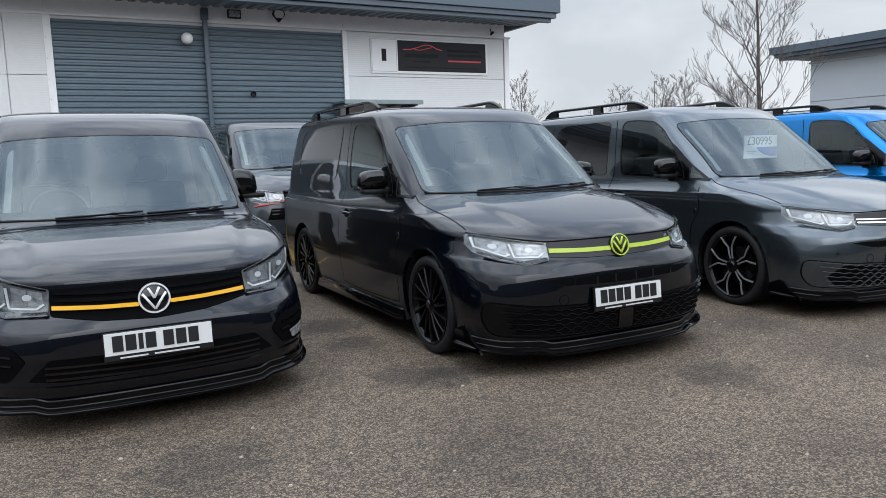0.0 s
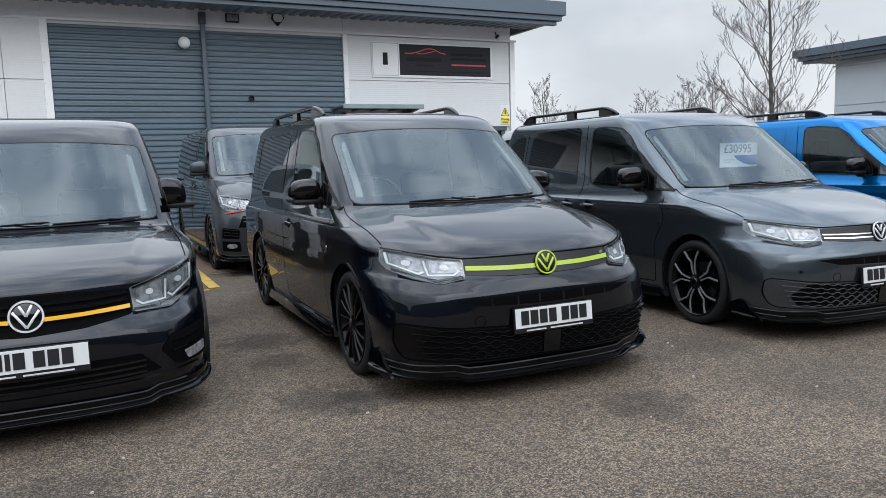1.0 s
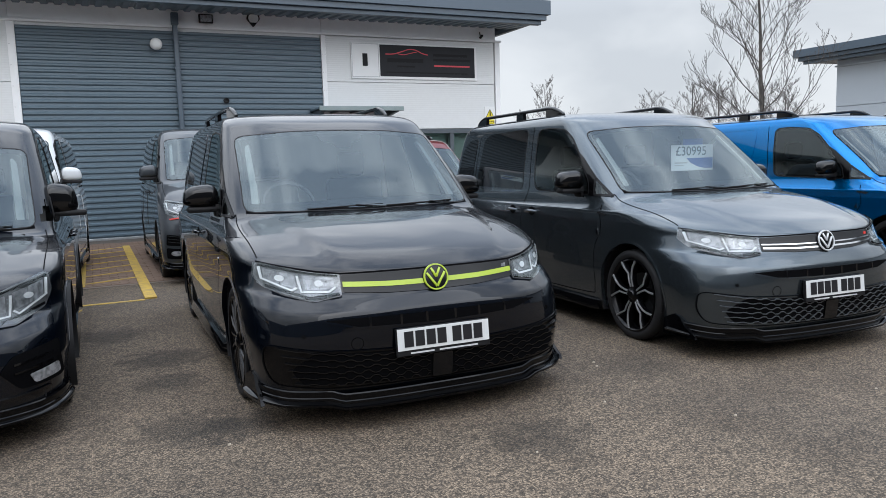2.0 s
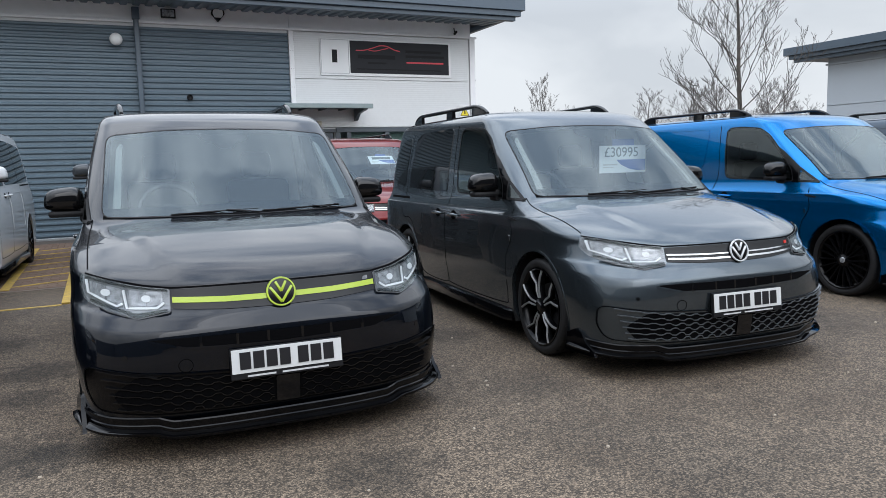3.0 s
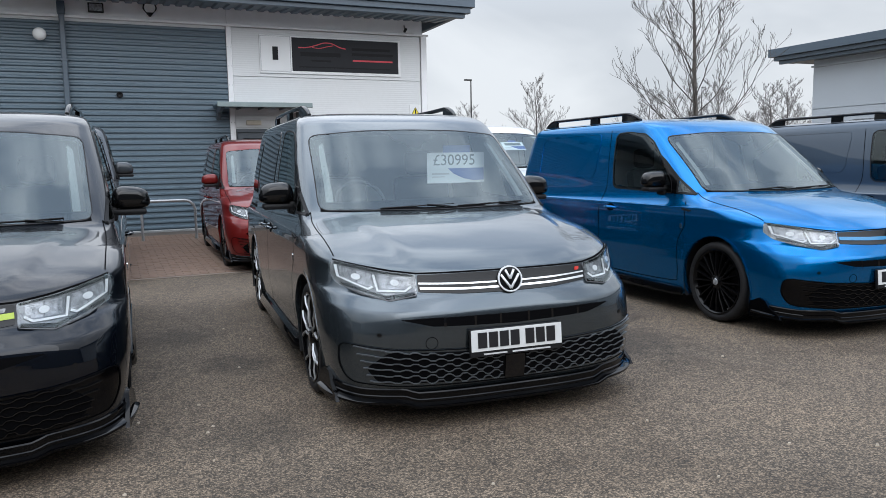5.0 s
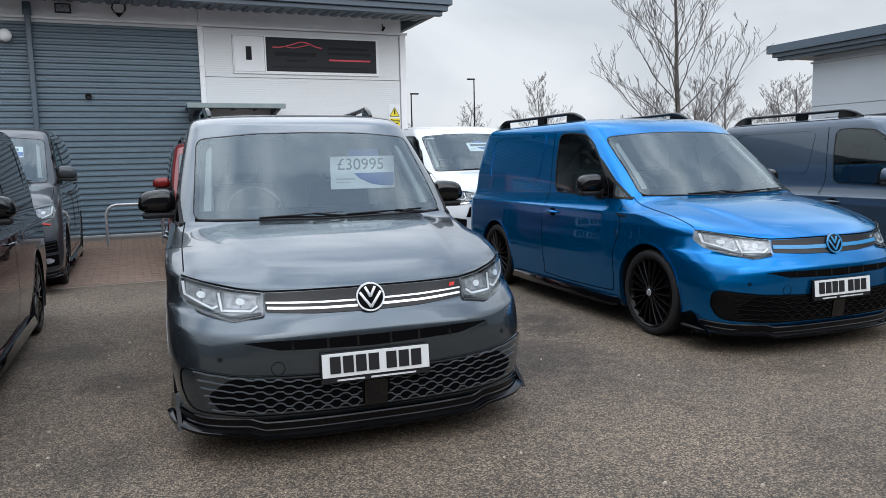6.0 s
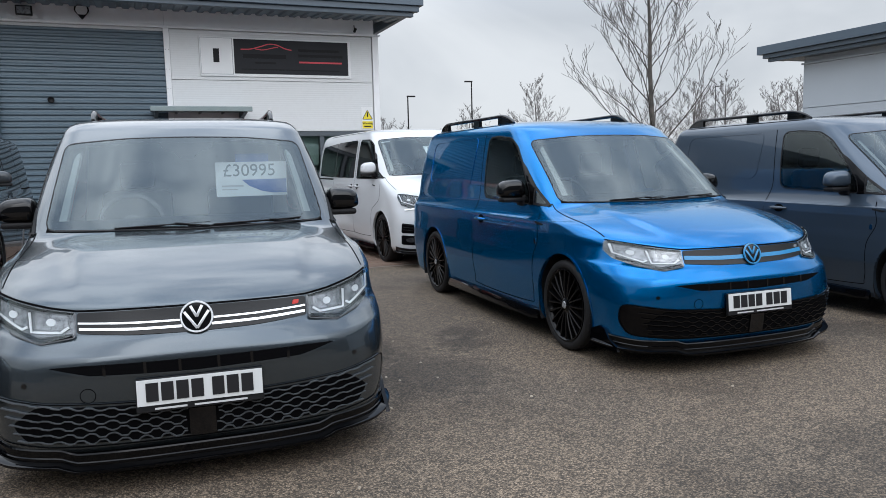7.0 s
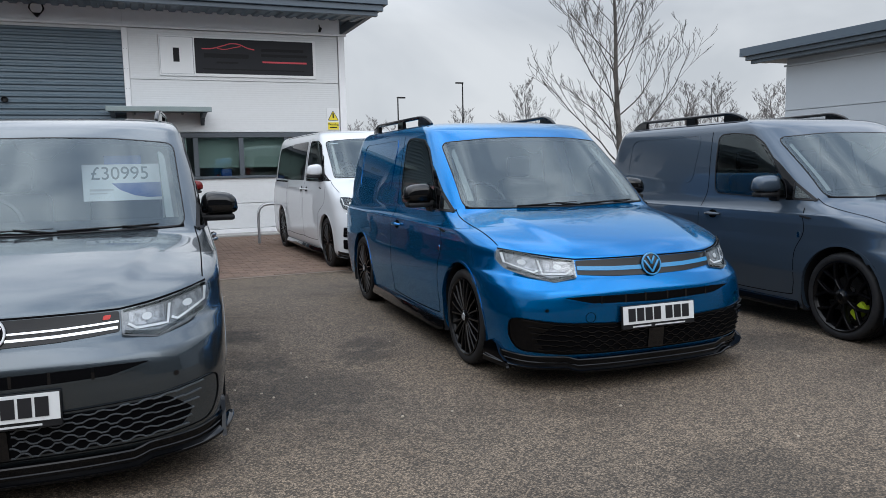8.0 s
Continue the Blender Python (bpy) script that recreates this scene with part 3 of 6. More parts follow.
    if model_name == "compact":
        by, bzz = 0.41, 0.77
        both("side_badge", patch(tree, rounded(((by - 0.016, bzz - 0.022), (by + 0.016, bzz - 0.022), (by + 0.012, bzz + 0.022), (by - 0.012, bzz + 0.022)), 0.008), "left", 0.004, 0.03, 0.004), "badge_chrome")
    # sill skirt
    both("sill_skirt", skirt(model), "gloss")
    kit_front(model_name, model, tree, add, both)
    # wipers
    for x0, x1 in ((-0.40, 0.10), (0.12, 0.62)):
        b = bmesh.new()
        pts = []
        for t in np.linspace(0, 1, 9):
            p, nrm = cast(tree, "front", x0 + (x1 - x0) * t, lo + 0.012 + 0.014 * t)
            pts.append(p + nrm * 0.010)
        tube(b, pts, [0.0045] * 5 + [0.0035] * 4, 6)
        p, nrm = cast(tree, "front", x1, lo + 0.004)
        tube(b, [p + nrm * 0.012, pts[5] + nrm * 0.006], 0.004, 6)
        add("wiper", b, "matt")
    # mirrors
    my, mz = model["mirror"]
    p, nrm = cast(tree, "left", my, mz - 0.06)
    i = both("door_mirror", mirror_shell(p.x), "mirror_cap")
    both("mirror_base", mirror_base(p.x, my, mz), "matt", i)
    # move the caps to their place
    for k in (i, i + 1):
        kit[k][1].transform(Matrix.Translation((0, my, mz)))
        if model_name == "compact_old":
            kit[k][1].transform(Matrix.Translation((0, my, mz)) @ Matrix.Diagonal((0.93, 1.0, 1.40, 1)) @ Matrix.Translation((0, -my, -mz)))
        elif model_name == "midsize":
            kit[k][1].transform(Matrix.Translation((0, my, mz)) @ Matrix.Diagonal((0.98, 1.0, 1.12, 1)) @ Matrix.Translation((0, -my, -mz)))
    # bonnet gaps, roof gutters
    both("bonnet_gap", ribbon(tree, bonnet_path(model), 0.0055, "top", 0.0015, 0.03), "seam")
    both("roof_gutter", ribbon(tree, [(model["gutter"], y) for y in np.linspace(1.25, 3.2, 12)], 0.012, "top", 0.0015, 0.2), "seam")
    if model["rails"]:
        y0, y1, x = model["rails"]
        both("roof_rail", roof_rail(tree, y0, y1, x), "rail")
    # tail: rear screen and lamps
    t = lo + 0.175
    add("rear_window", patch(tree, rounded(((-0.6, t - 0.10), (0.6, t - 0.10), (0.54, t + 0.28), (-0.54, t + 0.28)), 0.06), "back", 0.004, 0.1, 0.01), "tint")
    both("tail_lamp", patch(tree, rounded(((-0.78, t - 0.35), (-0.66, t - 0.35), (-0.67, t + 0.02), (-0.74, t + 0.02)), 0.02), "back", 0.006, 0.06, 0.02), "tail")
    # cabin
    dash = bmesh.new()
    prof = ((0.22, lo - 0.10), (0.20, lo - 0.02), (0.40, lo - 0.005), (0.62, lo - 0.05), (0.74, lo - 0.14), (0.70, lo - 0.36), (0.22, lo - 0.36))
    off = 0.0 if model_name != "midsize" else -0.24
    ra = [[dash.verts.new((x, y + off, z)) for y, z in prof] for x in (-0.70, 0.70)]
    for k in range(len(prof)):
        dash.faces.new((ra[0][k], ra[0][(k + 1) % len(prof)], ra[1][(k + 1) % len(prof)], ra[1][k]))
    dash.faces.new(ra[0]), dash.faces.new(ra[1][::-1])
    bmesh.ops.recalc_face_normals(dash, faces=dash.faces)
    bmesh.ops.bevel(dash, geom=dash.edges[:], offset=0.015, segments=2, affect="EDGES")
    add("dashboard", dash, "cabin")
    b = bmesh.new()
    ring = [(0.185 * math.cos(a), 0.185 * math.sin(a), 0) for a in np.linspace(0, 2 * math.pi, 33)]
    tube(b, ring, 0.014, 8, caps=False)
    tube(b, [(-0.17, 0, 0), (0, -0.02, -0.03), (0.17, 0, 0)], 0.018, 6)
    tube(b, [(0, -0.17, 0), (0, -0.02, -0.03)], 0.018, 6)
    lathe(b, ((0.0, -0.02), (0.06, -0.02), (0.065, -0.05), (0.0, -0.06)), 16, "Z")
    b.transform(pose(-0.36, 0.86 + off, lo + 0.01, 62, 0, 0))
    add("steering_wheel", b, "cabin", smooth=60)
    for x in (-0.36, 0.36):
        b = bmesh.new()
        box(b, x - 0.25, x + 0.25, 1.12 + off, 1.62 + off, lo - 0.52, lo - 0.36, 0.05)
        box(b, x - 0.24, x + 0.24, 1.52 + off, 1.66 + off, lo - 0.40, lo + 0.20, 0.055, Matrix.Translation((0, 1.55, lo)) @ pose(0, 0, 0, -12) @ Matrix.Translation((0, -1.55, -lo)))
        box(b, x - 0.12, x + 0.12, 1.64 + off, 1.73 + off, lo + 0.20, lo + 0.40, 0.045)
        add("seat", b, "seat")
    yb = 1.86 + off
    bk = boxed(-0.82, 0.82, yb, yb + 0.03, 0.28, top + 0.01)
    for v in bk.verts:
        if v.co.z > 1:
            v.co.x *= 0.84
    add("bulkhead", bk, "liner")
    add("cabin_floor", boxed(-0.80, 0.80, 0.25, yb, 0.30, 0.36), "liner")
    KITS[model_name] = (model, tree, kit)
    return KITS[model_name]


def rounded_path(path, per=5):
    return [tuple(p) for p in spline(path, per)]


def bonnet_path(model):
    """The edge of the bonnet, from beside the screen's foot forward to the lamp."""
    x0, y0 = model["screen"][2][0] + 0.045, model["cowl"] + 0.19
    x1, y1 = model["nose"][1] - 0.085, model["nose"][0] + 0.31
    return [tuple(p) for p in spline(((-x0, y0), (-x0 - 0.015, y0 - 0.14), (-(x0 + x1) / 2 - 0.012, (y0 + y1) / 2 - 0.03), (-x1, y1)), 8)]


def handle_mesh(tree, y, z):
    b = bmesh.new()
    p, nrm = cast(tree, "left", y, z)
    pts = [p + Vector((-0.004 - 0.030 * math.sin(t * math.pi) ** 0.5, (t - 0.5) * 0.20, 0.004 * math.sin(t * math.pi))) for t in np.linspace(0, 1, 11)]
    tube(b, pts, [0.008, 0.013] + [0.016] * 7 + [0.013, 0.008], 8, 0.9)
    return b


def skirt(model):
    """The black side skirt under the doors."""
    b = bmesh.new()
    y0, y1, w = 0.42, model["base"] - 0.42, model["sill"]
    prof = ((w - 0.03, 0.235), (w + 0.012, 0.225), (w + 0.032, 0.175), (w + 0.028, 0.155), (w - 0.03, 0.165))
    rows = []
    for y in (y0, y0 + 0.05, y1 - 0.05, y1):
        k = 0.4 if y in (y0, y1) else 1
        rows.append([b.verts.new((-(w - 0.03 + (x - w + 0.03) * k), y, z)) for x, z in prof])
    for r, s in zip(rows, rows[1:]):
        for i in range(len(prof)):
            b.faces.new((r[i], r[(i + 1) % len(prof)], s[(i + 1) % len(prof)], s[i]))
    b.faces.new(rows[0]), b.faces.new(rows[-1][::-1])
    bmesh.ops.recalc_face_normals(b, faces=b.faces)
    return b


def mirror_shell(x_body):
    """A door mirror's cap on the -x side, about the origin in y and z: a blunt rounded shell, flat behind."""
    b = bmesh.new()
    bmesh.ops.create_uvsphere(b, u_segments=28, v_segments=16, radius=1.0)
    for v in b.verts:
        x, y, z = (math.copysign(abs(c) ** 0.62, c) for c in v.co)
        deep = 0.085 if y < 0 else 0.040
        up = 0.088 - 0.018 * (0.5 - 0.5 * x) if z > 0 else 0.064
        v.co = (x * 0.113 * (1 - 0.10 * z), y * deep + 0.022 * (0.5 - 0.5 * x), z * up)
    b.transform(Matrix.Translation((x_body - 0.108, 0, 0.016)))
    return b


def mirror_base(x_body, my, mz):
    """The black foot and the tray under the cap."""
    b = bmesh.new()
    box(b, x_body - 0.20, x_body + 0.01, my - 0.055, my + 0.060, mz - 0.086, mz - 0.046, 0.016)
    box(b, x_body - 0.03, x_body + 0.05, my - 0.05, my + 0.06, mz - 0.12, mz - 0.03, 0.014)
    return b


def roof_rail(tree, y0, y1, x):
    """A roof rail on the -x side: a bar that runs down into long feet, with a short foot between."""
    b = bmesh.new()
    pts, foot = [], []
    for t in np.linspace(0, 1, 41):
        p, nrm = cast(tree, "top", -x - 0.03 * math.sin(math.pi * t), y0 + (y1 - y0) * t)
        e = min(1.0, min(t, 1 - t) / 0.14)
        pts.append(p + Vector((0, 0, 0.004 + 0.066 * math.sin(e * math.pi / 2) ** 0.9)))
        foot.append(p)
    tube(b, pts, [0.012, 0.016] + [0.019] * 37 + [0.016, 0.012], 10, 0.9)
    for a, c in ((0, 6), (15, 18), (34, 40)):
        rows = []
        for k in range(a, c + 1):
            q, w = foot[k], 0.015
            top = pts[k].z - 0.004
            rows.append([b.verts.new(v) for v in ((q.x - w, q.y, top), (q.x + w, q.y, top), (q.x + w * 1.25, q.y, q.z - 0.012), (q.x - w * 1.25, q.y, q.z - 0.012))])
        for r, n in zip(rows, rows[1:]):
            for k in range(4):
                b.faces.new((r[k], r[(k + 1) % 4], n[(k + 1) % 4], n[k]))
        b.faces.new(rows[0]), b.faces.new(rows[-1][::-1])
    bmesh.ops.recalc_face_normals(b, faces=b.faces)
    return b


def kit_front(model_name, model, tree, add, both):
    """Lamps, grilles, intakes and the lip of the nose."""
    bz, br = model["badge"]
    old, tall = model_name == "compact_old", model_name == "midsize"
    if tall:
        head = ((-0.50, 0.920), (-0.62, 0.945), (-0.80, 0.985), (-0.865, 0.985), (-0.885, 0.93), (-0.870, 0.835), (-0.78, 0.790), (-0.55, 0.800), (-0.50, 0.835))
        bar = ((-0.50, 0.80), (0.50, 0.80), (0.50, 0.955), (0.25, 0.965), (-0.25, 0.965), (-0.50, 0.955))
        slot = ((-0.72, 0.60), (0.72, 0.60), (0.66, 0.74), (-0.66, 0.74))
        low = ((-0.62, 0.29), (0.62, 0.29), (0.66, 0.43), (-0.66, 0.43))
    elif old:
        head = ((-0.472, 0.732), (-0.55, 0.752), (-0.68, 0.790), (-0.785, 0.820), (-0.825, 0.815), (-0.832, 0.73), (-0.80, 0.655), (-0.68, 0.600), (-0.485, 0.605))
        bar = ((-0.478, 0.602), (-0.25, 0.566), (0, 0.552), (0.25, 0.566), (0.478, 0.602), (0.465, 0.728), (0.25, 0.740), (0, 0.745), (-0.25, 0.740), (-0.465, 0.728))
        slot = ((-0.60, 0.30), (-0.45, 0.285), (0.45, 0.285), (0.60, 0.30), (0.50, 0.40), (-0.50, 0.40))
        low = ((-0.86, 0.30), (-0.68, 0.30), (-0.60, 0.40), (-0.66, 0.47), (-0.85, 0.50))
    else:
        head = ((-0.488, 0.786), (-0.60, 0.799), (-0.74, 0.822), (-0.81, 0.838), (-0.852, 0.842), (-0.860, 0.778), (-0.838, 0.730), (-0.76, 0.690), (-0.63, 0.660), (-0.492, 0.684))
        bar = ((-0.485, 0.700), (-0.25, 0.686), (0, 0.682), (0.25, 0.686), (0.485, 0.700), (0.483, 0.784), (0.25, 0.788), (0, 0.789), (-0.25, 0.788), (-0.483, 0.784))
        slot = ((-0.60, 0.574), (-0.44, 0.538), (0, 0.526), (0.44, 0.538), (0.60, 0.574), (0.46, 0.580), (0, 0.577), (-0.46, 0.580))
        low = ((-0.83, 0.250), (-0.60, 0.232), (0, 0.226), (0.60, 0.232), (0.83, 0.250), (0.868, 0.34), (0.868, 0.455), (0.62, 0.425), (0, 0.400), (-0.62, 0.425), (-0.868, 0.455), (-0.868, 0.34))
    i = both("headlight", patch(tree, rounded(head, 0.012), "front", 0.003, 0.04, 0.01), "lamp_dark")
    xs = [p[0] for p in head]
    x_in, x_out = max(xs), min(xs)
    n_top = len(head) // 2

    def edge_at(x, pts):
        return float(np.interp(-x, [-p[0] for p in pts], [p[1] for p in pts]))
    upper, lower = list(head[:n_top]), list(reversed(head[n_top:]))
    if head[-1][0] < head[0][0]:
        lower = [head[0]] + lower

    def at(t, v):
        """A point of the lamp: t from its inner to its outer end, v from its lower to its upper edge."""
        x = x_in + (x_out - x_in) * t
        lo, hi = edge_at(x, lower), edge_at(x, upper)
        return x, lo + (hi - lo) * v
    # two reflector bowls with facets, a bright guide round the foot of each, a brow and a dark lower bezel
    for a, b in ((0.08, 0.46), (0.54, 0.90)):
        for k in range(2):
            t0, t1 = a + (b - a) * (k + 0.03) / 2, a + (b - a) * (k + 0.97) / 2
            both("reflector", patch(tree, rounded((at(t0, 0.36), at(t1, 0.36), at(t1, 0.84), at(t0, 0.84)), 0.006), "front", 0.005 + 0.0015 * (k % 2), 0.04, 0.004), "lamp_grey", i)
        mid = (a + b) / 2
        c = at(mid, 0.60)
        both("bulb_cover", patch(tree, [(c[0] + 0.020 * math.cos(q), c[1] + 0.016 * math.sin(q)) for q in np.linspace(0, 2 * math.pi, 17)[:-1]], "front", 0.0085, 0.03, 0.004), "lamp_strip", i)
    both("lamp_brow", ribbon(tree, [at(0.03, 0.93), at(0.4, 0.94), at(0.94, 0.94)], 0.010, "front", 0.009, 0.03, 0.004), "seam", i)
    both("lamp_bezel", ribbon(tree, [at(0.04, 0.10), at(0.4, 0.08), at(0.9, 0.10)], 0.014, "front", 0.007, 0.03, 0.004), "seam", i)
    paths = ([at(0.93, 0.86), at(0.915, 0.36), at(0.60, 0.24), at(0.535, 0.36)], [at(0.515, 0.80), at(0.49, 0.24), at(0.16, 0.24), at(0.07, 0.42)])
    for path in paths:
        both("light_guide", ribbon(tree, path, 0.010, "front", 0.010, 0.03, 0.004), "lamp_strip", i)
    both("lamp_lens", patch(tree, rounded(head, 0.012), "front", 0.016, 0.05, 0.0), "lens", i)
    # grille bar
    g = add("grille_bar", patch(tree, rounded(bar, 0.012), "front", 0.004, 0.05, 0.012), "bar")
    for s in (-1, 1):
        if old:
            for dz in (0.030, 0.066):
                add("grille_slat", ribbon(tree, [(s * 0.07, bz + dz - 0.012), (s * 0.25, bz + dz - 0.010), (s * 0.455, bz + dz)], 0.018, "front", 0.014, 0.05, 0.014), "gloss", g)
            add("trim_strip", ribbon(tree, [(s * 0.075, bz - 0.022), (s * 0.25, bz - 0.018), (s * 0.462, bz - 0.008)], 0.021, "front", 0.020, 0.05, 0.016), "strip", g)
        elif tall:
            for dz in (-0.045, 0.0, 0.045):
                add("grille_slat", ribbon(tree, [(s * 0.08, bz + dz), (s * 0.48, bz + dz)], 0.012, "front", 0.012, 0.05, 0.01), "matt", g)
            add("trim_strip", ribbon(tree, [(s * 0.08, bz - 0.075), (s * 0.50, bz - 0.075), (s * 0.84, bz - 0.13)], 0.014, "front", 0.016, 0.05, 0.014), "strip", g)
        else:
            add("trim_strip", ribbon(tree, [(s * 0.062, 0.734), (s * 0.25, 0.735), (s * 0.478, 0.741)], 0.008, "front", 0.009, 0.05, 0.006), "strip", g)
            add("trim_band", ribbon(tree, [(s * 0.062, 0.729), (s * 0.25, 0.730), (s * 0.480, 0.738)], 0.025, "front", 0.009, 0.05, 0.006), "strip", g)
            add("trim_strip", ribbon(tree, [(s * 0.062, 0.708), (s * 0.25, 0.709), (s * 0.474, 0.717)], 0.011, "front", 0.009, 0.05, 0.006), "strip_low", g)
    if not old and not tall:
        crest = [(-0.845, 0.848), (-0.74, 0.828), (-0.60, 0.805), (-0.485, 0.792), (-0.25, 0.794), (0, 0.795)]
        add("bonnet_edge_gap", ribbon(tree, crest + [(-x, z) for x, z in crest[-2::-1]], 0.008, "front", 0.0022, 0.03), "seam")
    # emblem
    p, nrm = cast(tree, "front", 0, bz)
    tilt = Matrix.Translation(p + nrm * 0.012) @ nrm.to_track_quat("Z", "Y").to_matrix().to_4x4()
    b = lathe(bmesh.new(), ((0.0, 0.004), (br * 0.94, 0.004), (br, 0.0), (br, -0.02)), 40, "Z")
    b.transform(tilt)
    e = add("emblem", b, "emblem_back", smooth=40)
    b = lathe(bmesh.new(), ((br * 0.86, 0.004), (br * 0.87, 0.010), (br * 0.97, 0.010), (br * 0.99, 0.003)), 40, "Z")
    b.transform(tilt)
    add("emblem_ring", b, "emblem", e)
    q = br * 0.82
    up = tilt.to_3x3() @ Vector((0, 1, 0))
    upright = tilt @ pose(0, 0, 0, 0, 0, 0 if up.z > 0 else 180)
    for x0, z0, x1, z1 in ((-0.42, 0.82, 0.0, 0.0), (0.42, 0.82, 0.0, 0.0), (-0.88, 0.40, 0.0, -0.86), (0.88, 0.40, 0.0, -0.86)):
        d = Vector((x1 - x0, z1 - z0)) * q
        turn = Matrix.Translation(((x0 + x1) / 2 * q, (z0 + z1) / 2 * q, 0)) @ pose(0, 0, 0, 0, 0, math.degrees(math.atan2(d.y, d.x)) - 90)
        add("emblem_bar", boxed(-0.006, 0.006, -d.length / 2, d.length / 2, 0.004, 0.011, bevel=0.001, m=upright @ turn), "emblem", e)
    if not old and not tall:
        add("trim_badge", patch(tree, rounded(((0.418, 0.753), (0.446, 0.754), (0.451, 0.772), (0.423, 0.771)), 0.005), "front", 0.009, 0.03, 0.005), "small_badge", g)
    # intakes: black sheets laid on the nose, the openings' shade put into their colour
    slot_i = add("upper_intake", patch(tree, rounded(slot, 0.012), "front", 0.005, 0.03, 0.0), "seam")
    if old:
        for dz in (0.305, 0.335, 0.365):
            add("intake_slat", ribbon(tree, [(-0.52, dz), (0, dz - 0.012), (0.52, dz)], 0.012, "front", 0.012, 0.06, 0.012), "gloss", slot_i)
        both("corner_intake", patch(tree, rounded(low, 0.02), "front", 0.005, 0.03, 0), "seam")
        for dz in (0.385, 0.425):
            both("intake_slat", ribbon(tree, [(-0.82, dz + 0.02), (-0.66, dz)], 0.010, "front", 0.010, 0.05, 0.01), "gloss")
        both("fog_lamp", patch(tree, rounded(((-0.845, 0.325), (-0.74, 0.315), (-0.72, 0.365), (-0.84, 0.385)), 0.012), "front", 0.008, 0.03, 0.01), "lamp_grey")
        add("intake_frame", ribbon(tree, [(-0.80, 0.275), (-0.5, 0.258), (0, 0.250), (0.5, 0.258), (0.80, 0.275)], 0.012, "front", 0.012, 0.05, 0.014), "gloss")
    else:
        if not tall:
            for x in (-0.38, -0.22, -0.08, 0.08, 0.22, 0.38):
                add("intake_rib", patch(tree, rounded(((x - 0.006, 0.530), (x + 0.006, 0.530), (x + 0.006, 0.580), (x - 0.006, 0.580)), 0.001), "front", 0.006, 0.03, 0.004), "gloss", slot_i)
            add("intake_lip", ribbon(tree, [(-0.60, 0.569), (-0.44, 0.532), (0, 0.520), (0.44, 0.532), (0.60, 0.569)], 0.010, "front", 0.006, 0.04, 0.01), "paint", slot_i)
        g2 = add("lower_grille", patch(tree, rounded(low, 0.04), "front", 0.006, 0.03, 0.01), "lower")
        if tall:
            for dz in np.linspace(0.31, 0.41, 4):
                add("grille_slat", ribbon(tree, [(-0.60, dz), (0.60, dz)], 0.010, "front", 0.010, 0.06, 0.01), "gloss", g2)
            c = both("corner_intake", patch(tree, rounded(((-0.90, 0.47), (-0.72, 0.46), (-0.71, 0.575), (-0.89, 0.60)), 0.02), "front", 0.006, 0.03, 0.0), "corner_upper")
            both("corner_intake", patch(tree, rounded(((-0.90, 0.315), (-0.70, 0.305), (-0.715, 0.425), (-0.90, 0.44)), 0.02), "front", 0.006, 0.03, 0.0), "corner")
            for dz in (0.50, 0.535, 0.57):
                both("intake_slat", ribbon(tree, [(-0.88, dz + 0.012), (-0.73, dz - 0.006)], 0.008, "front", 0.012, 0.04, 0.006), "corner_slat", c)
            both("fog_lamp", patch(tree, [(-0.80 + 0.055 * math.cos(a), 0.375 + 0.030 * math.sin(a)) for a in np.linspace(0, 2 * math.pi, 19)[:-1]], "front", 0.012, 0.03, 0.006), "lamp_grey")
            for dz in (0.63, 0.67, 0.71):
                add("grille_slat", ribbon(tree, [(-0.66, dz), (0.66, dz)], 0.010, "front", 0.010, 0.06, 0.01), "gloss", slot_i)
        else:
            add("grille_edge", ribbon(tree, rounded(low, 0.04), 0.005, "front", 0.0085, 0.03, 0.0, True), "seam", g2)
            core = rounded(((-0.70, 0.252), (0, 0.238), (0.70, 0.252), (0.76, 0.33), (0.66, 0.412), (0, 0.390), (-0.66, 0.412), (-0.76, 0.33)), 0.03)
            # black sheet behind the bars, painting in the grille's inner shade
            add("grille_core", patch(tree, core, "front", 0.010, 0.03, 0.0), "seam", g2)
            for k in range(6):
                reach, mid, amp = 0.74 + 0.014 * k, 0.248 + 0.0262 * k, 0.0090 - 0.0009 * k
                path = []
                for q in range(int(2 * reach / 0.0125) + 1):
                    x = -reach + 0.0125 * q
                    wave = max(-1.0, min(1.0, 1.9 * math.sin(2 * math.pi * x / 0.085 + math.pi * (k % 2))))
                    path.append((x, mid + (0.012 + 0.007 * k) * (x / 0.7) ** 2 + amp * wave * min(1.0, max(0.12, (reach - abs(x)) / 0.30))))
                for s in (-1, 1):
                    half = [p for p in path if s * p[0] > 0.058]
                    add("grille_bar_wave", ribbon(tree, half, 0.0044, "front", 0.017, 0.05, 0.010), "mesh", g2, smooth=30)
            add("radar_panel", patch(tree, rounded(((-0.055, 0.235), (0.055, 0.235), (0.055, 0.36), (-0.055, 0.36)), 0.008), "front", 0.020, 0.04, 0.02), "gloss", g2)
            add("tow_eye_cover", band(tree, [(-0.45 + 0.032 * math.cos(a), 0.452 + 0.032 * math.sin(a)) for a in np.linspace(0, 2 * math.pi, 25)[:-1]], 0.003, "front", 0.0015, 0.02, 0), "seam")
            for x in (-0.70, 0.70):
                add("parking_sensor", patch(tree, [(x + 0.011 * math.cos(a), 0.50 + 0.011 * math.sin(a)) for a in np.linspace(0, 2 * math.pi, 13)[:-1]], "front", 0.002, 0.02, 0), "gloss")
    # lip spoiler under the bumper
    b = bmesh.new()
    wide = 0.6 if old else 1.0
